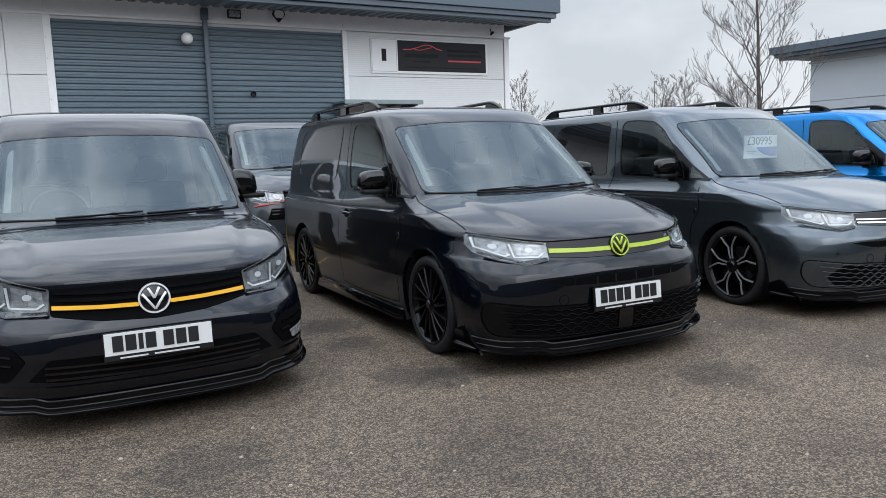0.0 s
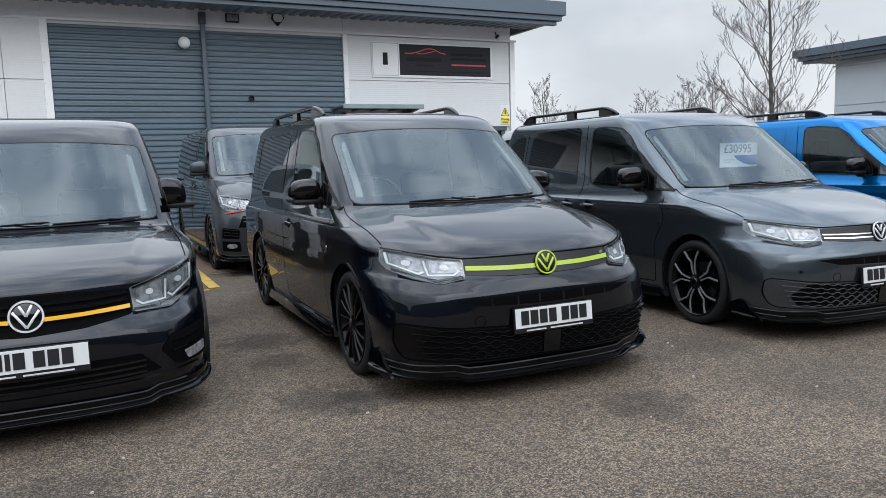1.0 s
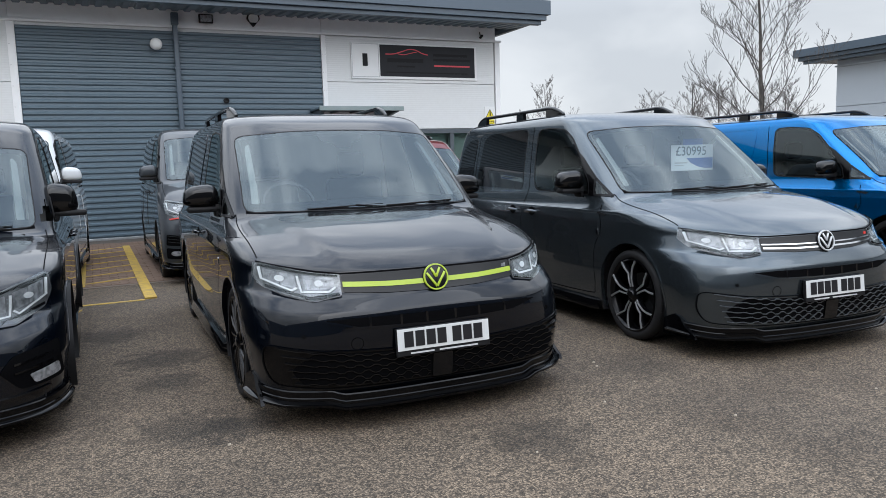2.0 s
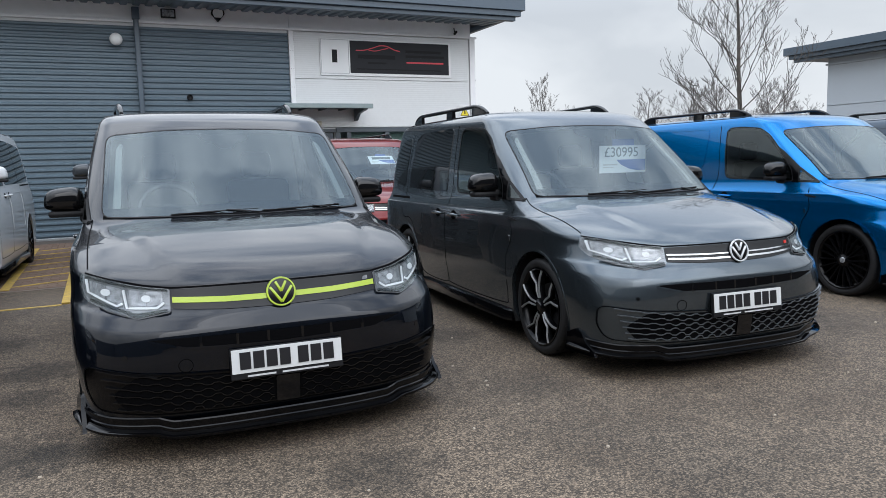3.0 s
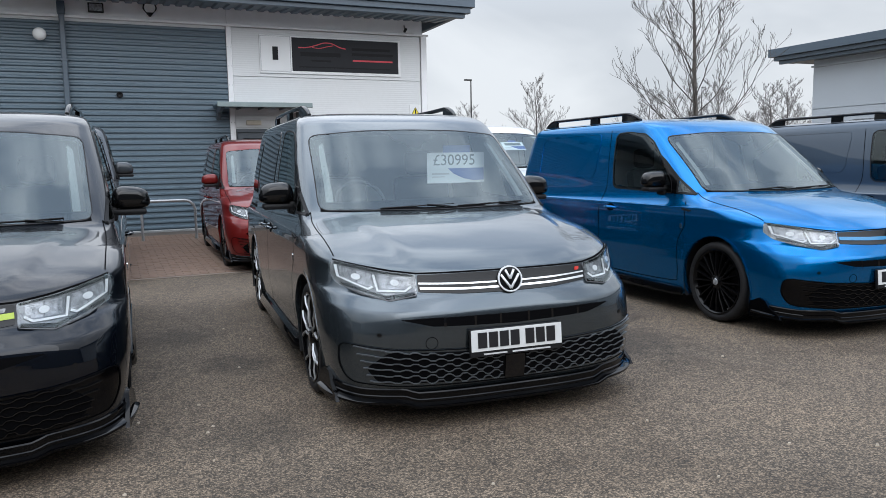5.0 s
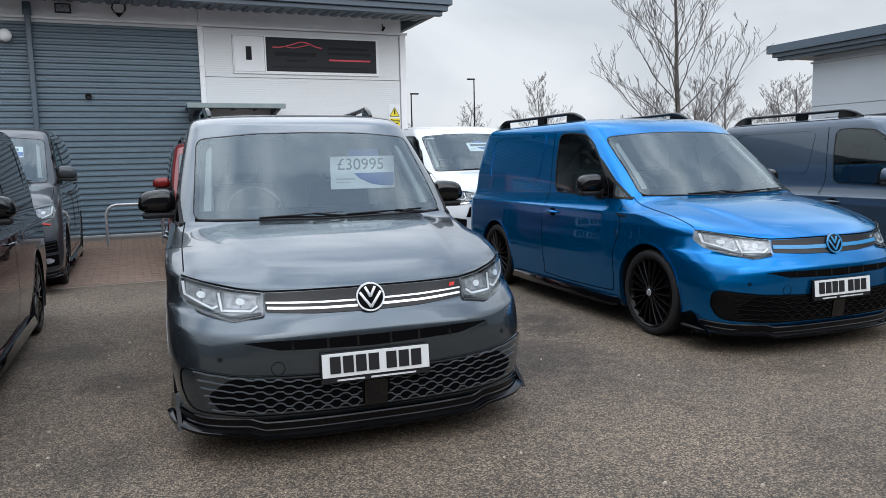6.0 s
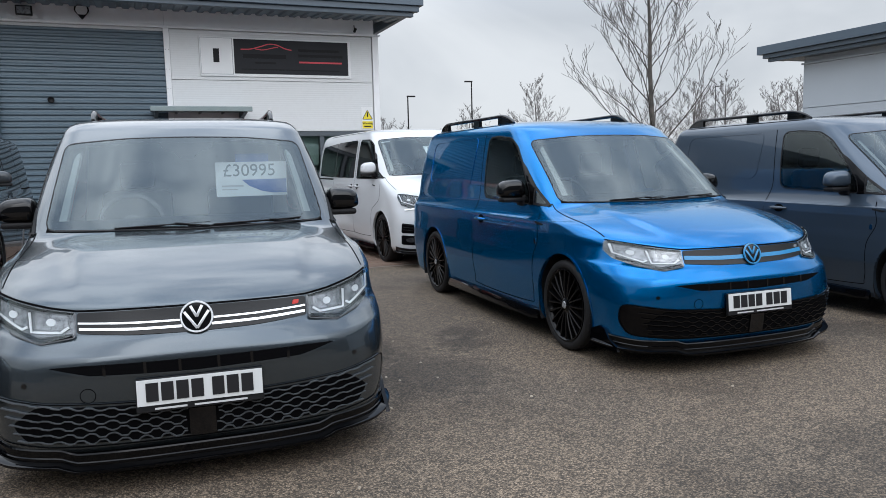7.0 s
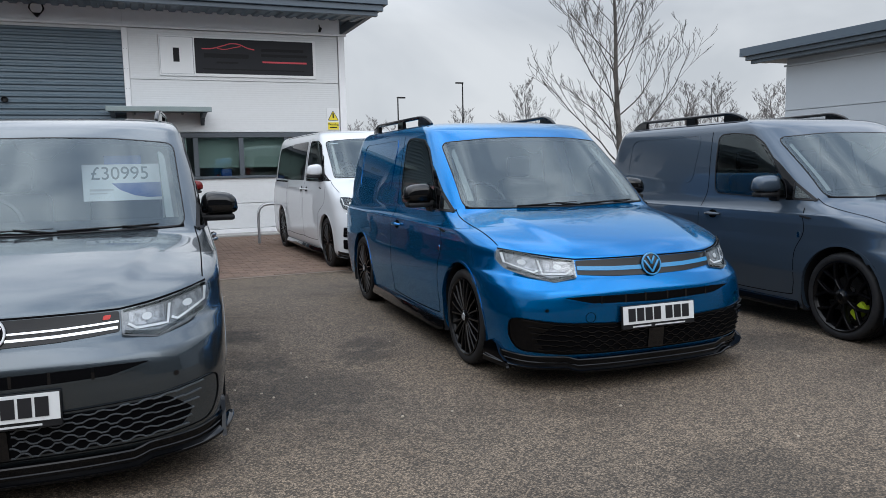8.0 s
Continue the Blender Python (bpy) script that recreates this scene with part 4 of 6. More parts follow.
    prof = ((-0.03, 0.020), (0.002, 0.020), (0.006, 0.014), (0.004, -0.016), (0.008, -0.020), (0.008, -0.034), (0.036 * wide, -0.040), (0.042 * wide, -0.044), (0.040 * wide, -0.056), (-0.03, -0.060))
    rows = []
    yf, z0, w, d, n = model["lip"]
    for i in range(-34, 35):
        a = math.pi / 2 * 0.94 * i / 34
        s = abs(math.sin(a))
        x, y = math.copysign(w * s ** (2 / n), a), yf + d * (1 - math.cos(a) ** (2 / n))
        out = Vector((math.copysign(abs(x / w) ** (n - 1), x), -abs((d - (y - yf)) / d) ** (n - 1) * 1.2, 0)).normalized()
        kick = 0.022 * min(1.0, max(0.0, (abs(x) - 0.52) / 0.06)) + 0.02 * max(0.0, (abs(a) - 0.9) / 0.5)
        rows.append([b.verts.new((x + out.x * q, y + out.y * q, z0 - 0.045 + zz + kick)) for q, zz in prof])
    for r, s in zip(rows, rows[1:]):
        for k in range(len(prof)):
            b.faces.new((r[k], r[(k + 1) % len(prof)], s[(k + 1) % len(prof)], s[k]))
    b.faces.new(rows[0]), b.faces.new(rows[-1][::-1])
    bmesh.ops.recalc_face_normals(b, faces=b.faces)
    lip = add("lip_spoiler", b, "lip", smooth=30)
    if model_name == "compact":
        for s in (-1, 1):
            b = bmesh.new()
            pts = ((-0.68, 0.136), (-0.40, 0.136), (-0.40, 0.245), (-0.47, 0.275), (-0.53, 0.262), (-0.58, 0.205), (-0.66, 0.165))
            loops = [[b.verts.new((s * (0.930 + dx - max(0.0, -0.40 - y) * 0.14 - 0.15 * (z - 0.15)), y, z)) for y, z in pts] for dx in (0.010, -0.010)]
            for q in range(len(pts)):
                b.faces.new((loops[0][q], loops[0][(q + 1) % len(pts)], loops[1][(q + 1) % len(pts)], loops[1][q]))
            b.faces.new(loops[0]), b.faces.new(loops[1][::-1])
            bmesh.ops.recalc_face_normals(b, faces=b.faces)
            add("winglet", b, "lip", lip)


# ---- wheels ----
def wheel_meshes(style, r):
    """Meshes of a wheel about the origin, its axle along x, its face towards +x: rim, tyre, face, disc, caliper."""
    key = ("wheel", style, r)
    if key in KITS:
        return KITS[key]
    rr = r * 0.795
    tyre = bmesh.new()
    lathe(tyre, ((rr - 0.004, -0.02), (rr + 0.006, -0.004), (rr + 0.03, 0.004), (r - 0.018, 0.0), (r - 0.006, -0.012), (r, -0.030), (r, -0.062), (r - 0.006, -0.064), (r - 0.006, -0.070), (r, -0.072), (r, -0.105), (r - 0.006, -0.107), (r - 0.006, -0.113), (r, -0.115), (r, -0.155), (r - 0.006, -0.157), (r - 0.006, -0.163), (r, -0.165), (r, -0.195), (r - 0.02, -0.222), (rr + 0.02, -0.225), (rr - 0.004, -0.20)), 72)
    for i in range(72):
        if i % 2:
            a = 2 * math.pi * i / 72
            box(tyre, -0.060, -0.014, -0.0022, 0.0022, r - 0.012, r + 0.0004, 0, pose(0, 0, 0, math.degrees(a)))
    rim = bmesh.new()
    lathe(rim, ((rr - 0.016, -0.20), (rr - 0.02, -0.15), (rr - 0.035, -0.09), (rr - 0.018, -0.03), (rr - 0.010, -0.012), (rr + 0.002, -0.004), (rr + 0.004, 0.002), (rr - 0.004, 0.003), (rr - 0.012, -0.006)), 72)
    lathe(rim, ((0.0, 0.002), (0.028, 0.002), (0.034, -0.004), (0.06, -0.012), (0.072, -0.05)), 32)
    face = bmesh.new()

    def spoke(b, a0, a1, r0, r1, w0, w1, x0, x1, deep=0.035):
        p = Vector((x0, r0 * math.cos(a0), r0 * math.sin(a0)))
        q = Vector((x1, r1 * math.cos(a1), r1 * math.sin(a1)))
        vs = []
        for c, w, rad in ((p, w0, r0), ((p + q) / 2 + Vector((0.006, 0, 0)), (w0 + w1) / 2, 0), (q, w1, r1)):
            t = (q - p).normalized()
            s = t.cross(Vector((1, 0, 0))).normalized()
            vs.append([b.verts.new(c + s * w * k + Vector((x, 0, 0))) for k, x in ((0.5, -0.004), (0.3, 0.003), (-0.3, 0.003), (-0.5, -0.004), (-0.5, -deep), (0.5, -deep))])
        for m, n in zip(vs, vs[1:]):
            for k in range(6):
                b.faces.new((m[k], m[(k + 1) % 6], n[(k + 1) % 6], n[k]))
    spokes = []

    def one(fill):
        q = bmesh.new()
        fill(q)
        bmesh.ops.recalc_face_normals(q, faces=q.faces)
        return mesh_of(q, "spoke", 40)
    n = {"turbine": 15, "fork": 5, "mesh": 10, "wye": 7, "plain": 5}[style]
    def arm(q):
        if style == "turbine":
            spoke(q, 0, 0.30, 0.05, rr - 0.008, 0.014, 0.022, -0.012, -0.008)
        elif style == "fork":
            for s in (-1, 1):
                spoke(q, s * 0.16, s * 0.10, 0.05, rr * 0.60, 0.030, 0.020, -0.014, -0.010)
                spoke(q, s * 0.10, s * 0.30, rr * 0.58, rr - 0.008, 0.020, 0.024, -0.010, -0.006)
        elif style == "mesh":
            for s in (-1, 1):
                spoke(q, s * 0.06, s * 0.16, 0.05, rr - 0.008, 0.016, 0.018, -0.012, -0.008)
        elif style == "wye":
            spoke(q, 0, 0, 0.05, rr * 0.55, 0.03, 0.024, -0.014, -0.012)
            for s in (-1, 1):
                spoke(q, 0, s * 0.26, rr * 0.53, rr - 0.008, 0.022, 0.022, -0.012, -0.006)
        else:
            spoke(q, 0, 0, 0.05, rr - 0.008, 0.07, 0.06, -0.014, -0.008)

    def edge(q, s):
        spoke(q, s * 0.19, s * 0.125, 0.06, rr * 0.60, 0.014, 0.013, -0.006, -0.002, 0.006)
        spoke(q, s * 0.125, s * 0.325, rr * 0.60, rr - 0.006, 0.013, 0.016, -0.002, 0.002, 0.006)
    spokes.append((one(arm), n))
    if style == "fork":
        spokes += [(one(lambda q: edge(q, -1)), n), (one(lambda q: edge(q, 1)), n)]
    face.free()
    bmesh.ops.recalc_face_normals(rim, faces=rim.faces)
    disc = lathe(bmesh.new(), ((0.07, -0.09), (0.155, -0.09), (0.155, -0.11), (0.07, -0.11)), 40)
    cal = bmesh.new()
    box(cal, -0.125, -0.062, -0.07, 0.07, 0.095, 0.175, 0.012, pose(0, 0, 0, 75))
    cap = lathe(bmesh.new(), ((0.0, 0.006), (0.024, 0.006), (0.029, 0.001), (0.029, -0.004)), 24)
    KITS[key] = tuple(mesh_of(b, nm, 40) for b, nm in ((rim, "rim"), (tyre, "tyre"), (disc, "brake_disc"), (cal, "caliper"), (cap, "hub_cap"))) + (spokes,)
    return KITS[key]


def make_van(model_name, name, at, label, group, roles, wheel_style, hide=(), characters=(), strip_text=True, caliper=None, emblem_cap=None):
    model, tree, kit = van_kit(model_name)
    root = new(name)
    root.matrix_basis = at
    root.empty_display_size = 0.3
    tagged(root, label, "van", group)
    base = dict(gloss=GLOSS, lip=LIP, matt=MATT, seam=SEAM, screen=SCREEN, side_glass=SIDE_GLASS, rear_window=TINT, tint=TINT, pale=TRIM_PALE, cabin=CABIN, seat=SEAT, liner=LINER,
                lamp_dark=LAMP_DARK, lamp_grey=LAMP_GREY, lamp_strip=LAMP_STRIP, lens=LENS, bar=BAR_DARK, emblem_back=GLOSS, emblem=EMBLEM, rail=GLOSS, mesh=GLOSS, tail=RED_TRIM, small_badge=CHROME, chrome_dark=LAMP_DARK, seal=GLOSS, corner=SEAM, corner_upper=SEAM, corner_slat=MATT, badge_chrome=CHROME)
    base.update(roles)
    base.setdefault("handle", base["paint"])
    base.setdefault("mirror_cap", GLOSS)
    base.setdefault("lower", base["paint"])
    base.setdefault("strip_low", base["strip"])
    base.setdefault("swage", base["paint"])
    obs = []
    for nm, me, role, par, lab in kit:
        if nm in hide:
            obs.append(None)
            continue
        ob = put(nm, me, base[role], obs[par] if par is not None else root, lab)
        if role in ("screen", "side_glass", "lens"):
            ob.visible_shadow = False
        obs.append(ob)
    rim, tyre, disc, cal, cap, spokes = wheel_meshes(wheel_style, model["wheel"])
    for s in (-1, 1):
        for y in (0.0, model["base"]):
            spin = random.uniform(0, 360)
            m = pose(s * model["track"], y, model["wheel"], 0, 0, 0 if s > 0 else 180) @ pose(0, 0, 0, spin)
            w = put("wheel", rim, base.get("rim", RIM_BLACK), root, at=m)
            put("tyre", tyre, RUBBER, w)
            put("brake_disc", disc, DISC, w)
            put("caliper", cal, caliper or MATT, w, at=pose(0, 0, 0, -spin + (150 if s < 0 else 0)))
            put("hub_cap", cap, emblem_cap or GLOSS, w)
            for k, (me, n) in enumerate(spokes):
                for i in range(n):
                    put("spoke" if k == 0 else "spoke_edge", me, base.get("rim", RIM_BLACK) if k == 0 else RIM_SILVER, w, at=pose(0, 0, 0, 360 * i / n))
    # number plate with plain bars for its characters
    pz, py = model["plate"]
    p, nrm = cast(tree, "front", 0, pz)
    tilt = 5
    m = pose(0, p.y - 0.022, pz, -tilt)
    holder = part("number_plate", boxed(-0.263, 0.263, -0.008, 0.012, -0.083, 0.060, bevel=0.003), MATT, root, at=m)
    face_ob = part("plate_face", boxed(-0.258, 0.258, -0.012, -0.0085, -0.054, 0.056, bevel=0.001), PLATE, holder, "white number plate")
    x = -0.222
    for wch in characters:
        if wch:
            part("plate_bar", boxed(x, x + wch, -0.0150, -0.0125, -0.037, 0.042), PLATE_BAR, holder)
        x += (wch + 0.011) if wch else 0.024
    if strip_text:
        for x0, x1 in ((-0.19, -0.06), (-0.03, 0.19)):
            part("dealer_bar", boxed(x0, x1, -0.0100, -0.0085, -0.074, -0.066), PALE_BAR, holder)
    return root

# ---- ground ----
STAINS = ((2.27, 5.86, 0.40, 0.42), (2.24, 5.24, 0.28, 0.5), (2.26, 4.25, 0.40, 0.5), (2.50, 4.15, 0.32, 0.5), (3.76, 3.25, 0.36, 0.6), (7.49, 6.47, 0.38, 0.48), (8.27, 5.39, 0.30, 0.5),
          (7.75, 4.75, 0.75, 0.55), (8.42, 5.75, 0.30, 0.5), (4.98, 3.99, 0.40, 0.65), (5.05, 5.4, 0.38, 0.55), (4.75, 6.4, 0.45, 0.6), (7.6, 5.5, 0.32, 0.5), (1.9, 6.9, 0.4, 0.5),
          (0.9, 3.6, 0.4, 0.62), (9.3, 2.6, 0.55, 0.65), (11.2, 4.4, 0.5, 0.6))


def asphalt_material():
    m = bpy.data.materials.new("worn_asphalt")
    m.use_nodes = True
    n, l = m.node_tree.nodes, m.node_tree.links
    b = n["Principled BSDF"]
    co = n.new("ShaderNodeTexCoord")

    def noise_at(scale, detail=4, rough=0.5):
        t = n.new("ShaderNodeTexNoise")
        t.inputs["Scale"].default_value, t.inputs["Detail"].default_value, t.inputs["Roughness"].default_value = scale, detail, rough
        l.new(co.outputs["Object"], t.inputs["Vector"])
        return t.outputs["Fac"]

    def ramp(src, a, b_, c0, c1):
        r = n.new("ShaderNodeValToRGB")
        r.color_ramp.elements[0].position, r.color_ramp.elements[0].color = a, (*c0, 1)
        r.color_ramp.elements[1].position, r.color_ramp.elements[1].color = b_, (*c1, 1)
        l.new(src, r.inputs["Fac"])
        return r.outputs["Color"]

    def mixed(kind, fac, a, b_):
        x = n.new("ShaderNodeMixRGB")
        x.blend_type = kind
        x.inputs[0].default_value = fac
        l.new(a, x.inputs[1])
        l.new(b_, x.inputs[2])
        return x.outputs[0]
    stones = n.new("ShaderNodeTexVoronoi")
    stones.inputs["Scale"].default_value = 118
    l.new(co.outputs["Object"], stones.inputs["Vector"])
    chip = n.new("ShaderNodeSeparateColor")
    l.new(stones.outputs["Color"], chip.inputs[0])
    base = ramp(chip.outputs[0], 0.25, 1.0, (0.074, 0.0595, 0.044), (0.342, 0.271, 0.200))
    gaps = ramp(stones.outputs["Distance"], 0.25, 0.75, (1, 1, 1), (0.34, 0.32, 0.30))
    col = mixed("MULTIPLY", 0.75, base, gaps)
    col = mixed("MULTIPLY", 1.0, col, ramp(noise_at(0.55, 5), 0.36, 0.66, (0.80, 0.79, 0.77), (1.10, 1.07, 1.02)))
    col = mixed("MULTIPLY", 1.0, col, ramp(noise_at(1.15, 8, 0.68), 0.34, 0.50, (0.70, 0.68, 0.66), (1, 1, 1)))
    col = mixed("MULTIPLY", 0.7, col, ramp(noise_at(12, 4), 0.3, 0.6, (0.75, 0.75, 0.75), (1.05, 1.04, 1.02)))
    col = mixed("MULTIPLY", 1.0, col, ramp(noise_at(330, 2), 0.35, 0.65, (0.72, 0.72, 0.73), (1.22, 1.21, 1.20)))
    # oil and damp spots left by parked vans, with ragged edges
    ragged = noise_at(7.0, 7, 0.7)
    for sx, sy, sr, depth in STAINS:
        far = n.new("ShaderNodeVectorMath")
        far.operation = "DISTANCE"
        far.inputs[1].default_value = (sx, sy, 0)
        l.new(co.outputs["Object"], far.inputs[0])
        wob = n.new("ShaderNodeMath")
        wob.operation = "MULTIPLY_ADD"
        wob.inputs[1].default_value = sr * 2.2
        l.new(ragged, wob.inputs[0])
        l.new(far.outputs["Value"], wob.inputs[2])
        edge = n.new("ShaderNodeMapRange")
        edge.interpolation_type = "SMOOTHSTEP"
        edge.inputs["From Min"].default_value, edge.inputs["From Max"].default_value = sr * 1.45, sr * 2.05
        edge.inputs["To Min"].default_value, edge.inputs["To Max"].default_value = depth, 1.0
        l.new(wob.outputs[0], edge.inputs["Value"])
        x = n.new("ShaderNodeVectorMath")
        x.operation = "SCALE"
        l.new(col, x.inputs[0])
        l.new(edge.outputs[0], x.inputs["Scale"])
        col = x.outputs[0]
    l.new(col, b.inputs["Base Color"])
    b.inputs["Roughness"].default_value = 0.82
    k = n.new("ShaderNodeBump")
    k.inputs["Strength"].default_value, k.inputs["Distance"].default_value = 0.75, 0.007
    inv = n.new("ShaderNodeMath")
    inv.operation = "SUBTRACT"
    inv.inputs[0].default_value = 1.0
    l.new(stones.outputs["Distance"], inv.inputs[1])
    l.new(inv.outputs[0], k.inputs["Height"])
    l.new(k.outputs[0], b.inputs["Normal"])
    return m


ASPHALT = asphalt_material()
PAVER = shader("brick_paver", (0.150, 0.098, 0.070), 0.85, grain=((3, 0.5, (0.10, 0.070, 0.054)), (70, 0.4, (0.20, 0.14, 0.105))), bump=(120, 0.4, 0.002), vary=0.22)
PAVER_BED = shader("paver_joint_sand", (0.085, 0.075, 0.065), 0.95, grain=((90, 0.5, (0.15, 0.13, 0.11)),))
KERB = shader("concrete_kerb", (0.38, 0.37, 0.35), 0.85, grain=((8, 0.4, (0.28, 0.27, 0.25)), (90, 0.3, (0.46, 0.45, 0.43))), bump=(150, 0.3, 0.002))
EDGING = shader("dull_edging", (0.17, 0.135, 0.105), 0.9, grain=((5, 0.6, (0.11, 0.09, 0.075)),))
LINE = shader("worn_yellow_line", (0.50, 0.33, 0.05), 0.8, grain=((9, 0.8, (0.20, 0.15, 0.09)), (60, 0.5, (0.62, 0.42, 0.08))))

b = bmesh.new()
bmesh.ops.create_grid(b, x_segments=8, y_segments=8, size=900)
tagged(part("ground", b, ASPHALT), "worn grey-brown asphalt yard with exposed stones and damp stains", "ground", kind="structure")

# ---- the unit ----
FX = 16.60   # plane of the front wall
CLAD = shader("white_cladding", (0.70, 0.715, 0.715), 0.45, grain=((0.8, 0.18, (0.70, 0.71, 0.71)), (14, 0.10, (0.52, 0.52, 0.50))), bump=(4, 0.03, 0.004))
CLAD_TRIM = shader("white_flashing", (0.85, 0.855, 0.86), 0.4, grain=((6, 0.12, (0.6, 0.6, 0.58)),))
STEEL = shader("blue_grey_steel", (0.105, 0.150, 0.185), 0.42, grain=((1.2, 0.3, (0.086, 0.126, 0.158)), (20, 0.12, (0.16, 0.19, 0.21))), bump=(3, 0.03, 0.004))
STEEL_DARK = shader("blue_grey_fascia", (0.068, 0.095, 0.125), 0.38, grain=((1.5, 0.25, (0.065, 0.088, 0.11)),))
ALU = shader("grey_window_frame", (0.075, 0.090, 0.105), 0.4, grain=((10, 0.15, (0.055, 0.066, 0.078)),))
ROOM = shader("office_wall", (0.42, 0.42, 0.40), 0.9, grain=((2, 0.3, (0.3, 0.3, 0.29)),))
PANE = glass("window_pane", (0.72, 0.80, 0.78), 0.01, ior=1.6)
GALV = shader("galvanised_steel", (0.42, 0.43, 0.44), 0.45, 0.8, grain=((25, 0.4, (0.30, 0.31, 0.32)),))
SIGN_DARK = shader("sign_dark", (0.012, 0.013, 0.017), 0.5, spec=0.25, grain=((3, 0.2, (0.022, 0.022, 0.027)),))
SIGN_RED = shader("sign_red", (0.55, 0.03, 0.05), 0.4)
SIGN_WHITE = shader("sign_white", (0.78, 0.79, 0.79), 0.35, grain=((5, 0.1, (0.66, 0.66, 0.64)),))
SIGN_GREY = shader("sign_grey_print", (0.007, 0.007, 0.009), 0.5, spec=0.2)
WARN = shader("warning_yellow", (0.80, 0.66, 0.03), 0.45)
OPAL = shader("opal_globe", (0.82, 0.83, 0.82), 0.25)

wall = part("wall_north", boxed(-14.0, 0.75, FX + 0.06, FX + 0.26, -0.2, 4.72), CLAD)
tagged(wall, "white composite-clad front wall of an industrial unit", "wall", kind="structure")
SHUT_L, SHUT_R, SHUT_T = 0.80, 6.69, 4.17
box_b = bmesh.new()
box(box_b, 0.75, 6.74, FX + 0.06, FX + 0.26, SHUT_T - 0.02, 4.72)
box(box_b, 6.74, 11.14, FX + 0.06, FX + 0.26, 2.12, 4.72)
box(box_b, 7.66, 11.14, FX + 0.06, FX + 0.26, -0.2, 1.20)
box(box_b, 6.74, 6.82, FX + 0.06, FX + 0.26, -0.2, 2.12)
box(box_b, 10.95, 11.14, FX + 0.06, FX + 0.26, 1.20, 2.12)
box(box_b, 7.66, 7.80, FX + 0.06, FX + 0.26, 1.20, 2.12)
part("backing_wall", box_b, CLAD, wall)
side = part("wall_east", boxed(10.98, 11.18, FX + 0.26, 42.0, -0.2, 4.72), CLAD)
tagged(side, "white clad side wall of the unit", "wall", kind="structure")


def clad_panel(x0, x1, z0, z1, parent):
    """One white panel with fine ribs across it."""
    g, d = 0.006, 0.055
    b = bmesh.new()
    rows = []
    k = max(2, int((z1 - z0) / 0.045))
    for i in range(k * 2 + 1):
        z = z0 + g + (z1 - z0 - 2 * g) * i / (2 * k)
        y = FX + (0.0 if i % 2 == 0 else 0.0012)
        rows.append((b.verts.new((x0 + g, y, z)), b.verts.new((x1 - g, y, z))))
    for r, s in zip(rows, rows[1:]):
        b.faces.new((r[0], r[1], s[1], s[0]))
    lo, hi = rows[0], rows[-1]
    back = [b.verts.new((v.co.x, FX + d, v.co.z)) for v in (lo[0], lo[1], hi[1], hi[0])]
    b.faces.new((lo[1], lo[0], back[0], back[1]))
    b.faces.new((hi[0], hi[1], back[2], back[3]))
    b.faces.new((lo[0], hi[0], back[3], back[0]))
    b.faces.new((hi[1], lo[1], back[1], back[2]))
    return part("panel", b, CLAD, parent)


for x0, x1 in ((-14, -10.5), (-10.5, -7), (-7, -3.5), (-3.5, 0.0), (0.0, 0.70)):
    for z0, z1 in ((0.12, 1.05), (1.05, 2.05), (2.05, 3.11), (3.11, 4.25)):
        clad_panel(x0, x1, z0, z1, wall)
for z0, z1 in ((2.16, 3.22), (3.22, 4.22)):
    clad_panel(6.80, 11.06, z0, z1, wall)
for z0, z1 in ((0.12, 0.66), (0.66, 1.19)):
    clad_panel(7.70, 11.06, z0, z1, wall)
for x0, x1 in ((-14, -6.5), (-6.5, 0.7), (0.7, 6.72), (6.72, 11.10)):
    part("upper_band", boxed(x0 + 0.004, x1 - 0.004, FX + 0.015, FX + 0.058, 4.285, 4.72), CLAD_TRIM, wall)
for nm, a in (("flashing", (-14.0, 11.26, FX - 0.035, FX + 0.02, 4.235, 4.280)), ("flashing", (0.66, 0.795, FX - 0.02, FX + 0.055, 0.0, 4.232)), ("flashing", (6.695, 6.80, FX - 0.02, FX + 0.055, 0.0, 4.232)),
              ("corner_flashing", (11.075, 11.215, FX - 0.03, FX + 0.055, 0.0, 4.232)), ("corner_flashing", (11.185, 11.215, FX + 0.06, FX + 0.20, 0.0, 4.232)), ("base_flashing", (7.66, 11.07, FX - 0.02, FX + 0.05, 0.02, 0.115))):
    part(nm, boxed(*a, bevel=0.004), CLAD_TRIM, wall)
for i in range(30):
    for x in (0.69, 6.72, 6.775):
        z = 0.3 + i * 0.13
        if i % 3 == 0:
            part("rivet", lathe(bmesh.new(), ((0.0, 0.0), (0.006, 0.0), (0.008, 0.004)), 8, "Z"), GALV, wall, at=pose(x, FX - 0.021, z, 90))

# the ribbed shutter, slat by slat
shutter = part("roller_shutter", boxed(SHUT_L - 0.04, SHUT_R + 0.02, FX + 0.10, FX + 0.14, 0.0, SHUT_T), STEEL)
tagged(shutter, "closed blue-grey ribbed steel roller shutter", "shutter", kind="structure")
pitch = 0.1155
b = bmesh.new()
prof = ((0.0, 0.036), (0.040, 0.038), (0.055, 0.010), (0.066, 0.0), (0.092, 0.0), (0.103, 0.012), (pitch, 0.036))
ra = [[b.verts.new((x, FX + 0.012 + y, z)) for z, y in prof] for x in (SHUT_L, SHUT_R)]
for k in range(len(prof) - 1):
    b.faces.new((ra[0][k], ra[1][k], ra[1][k + 1], ra[0][k + 1]))
slat_me = mesh_of(b, "slat")
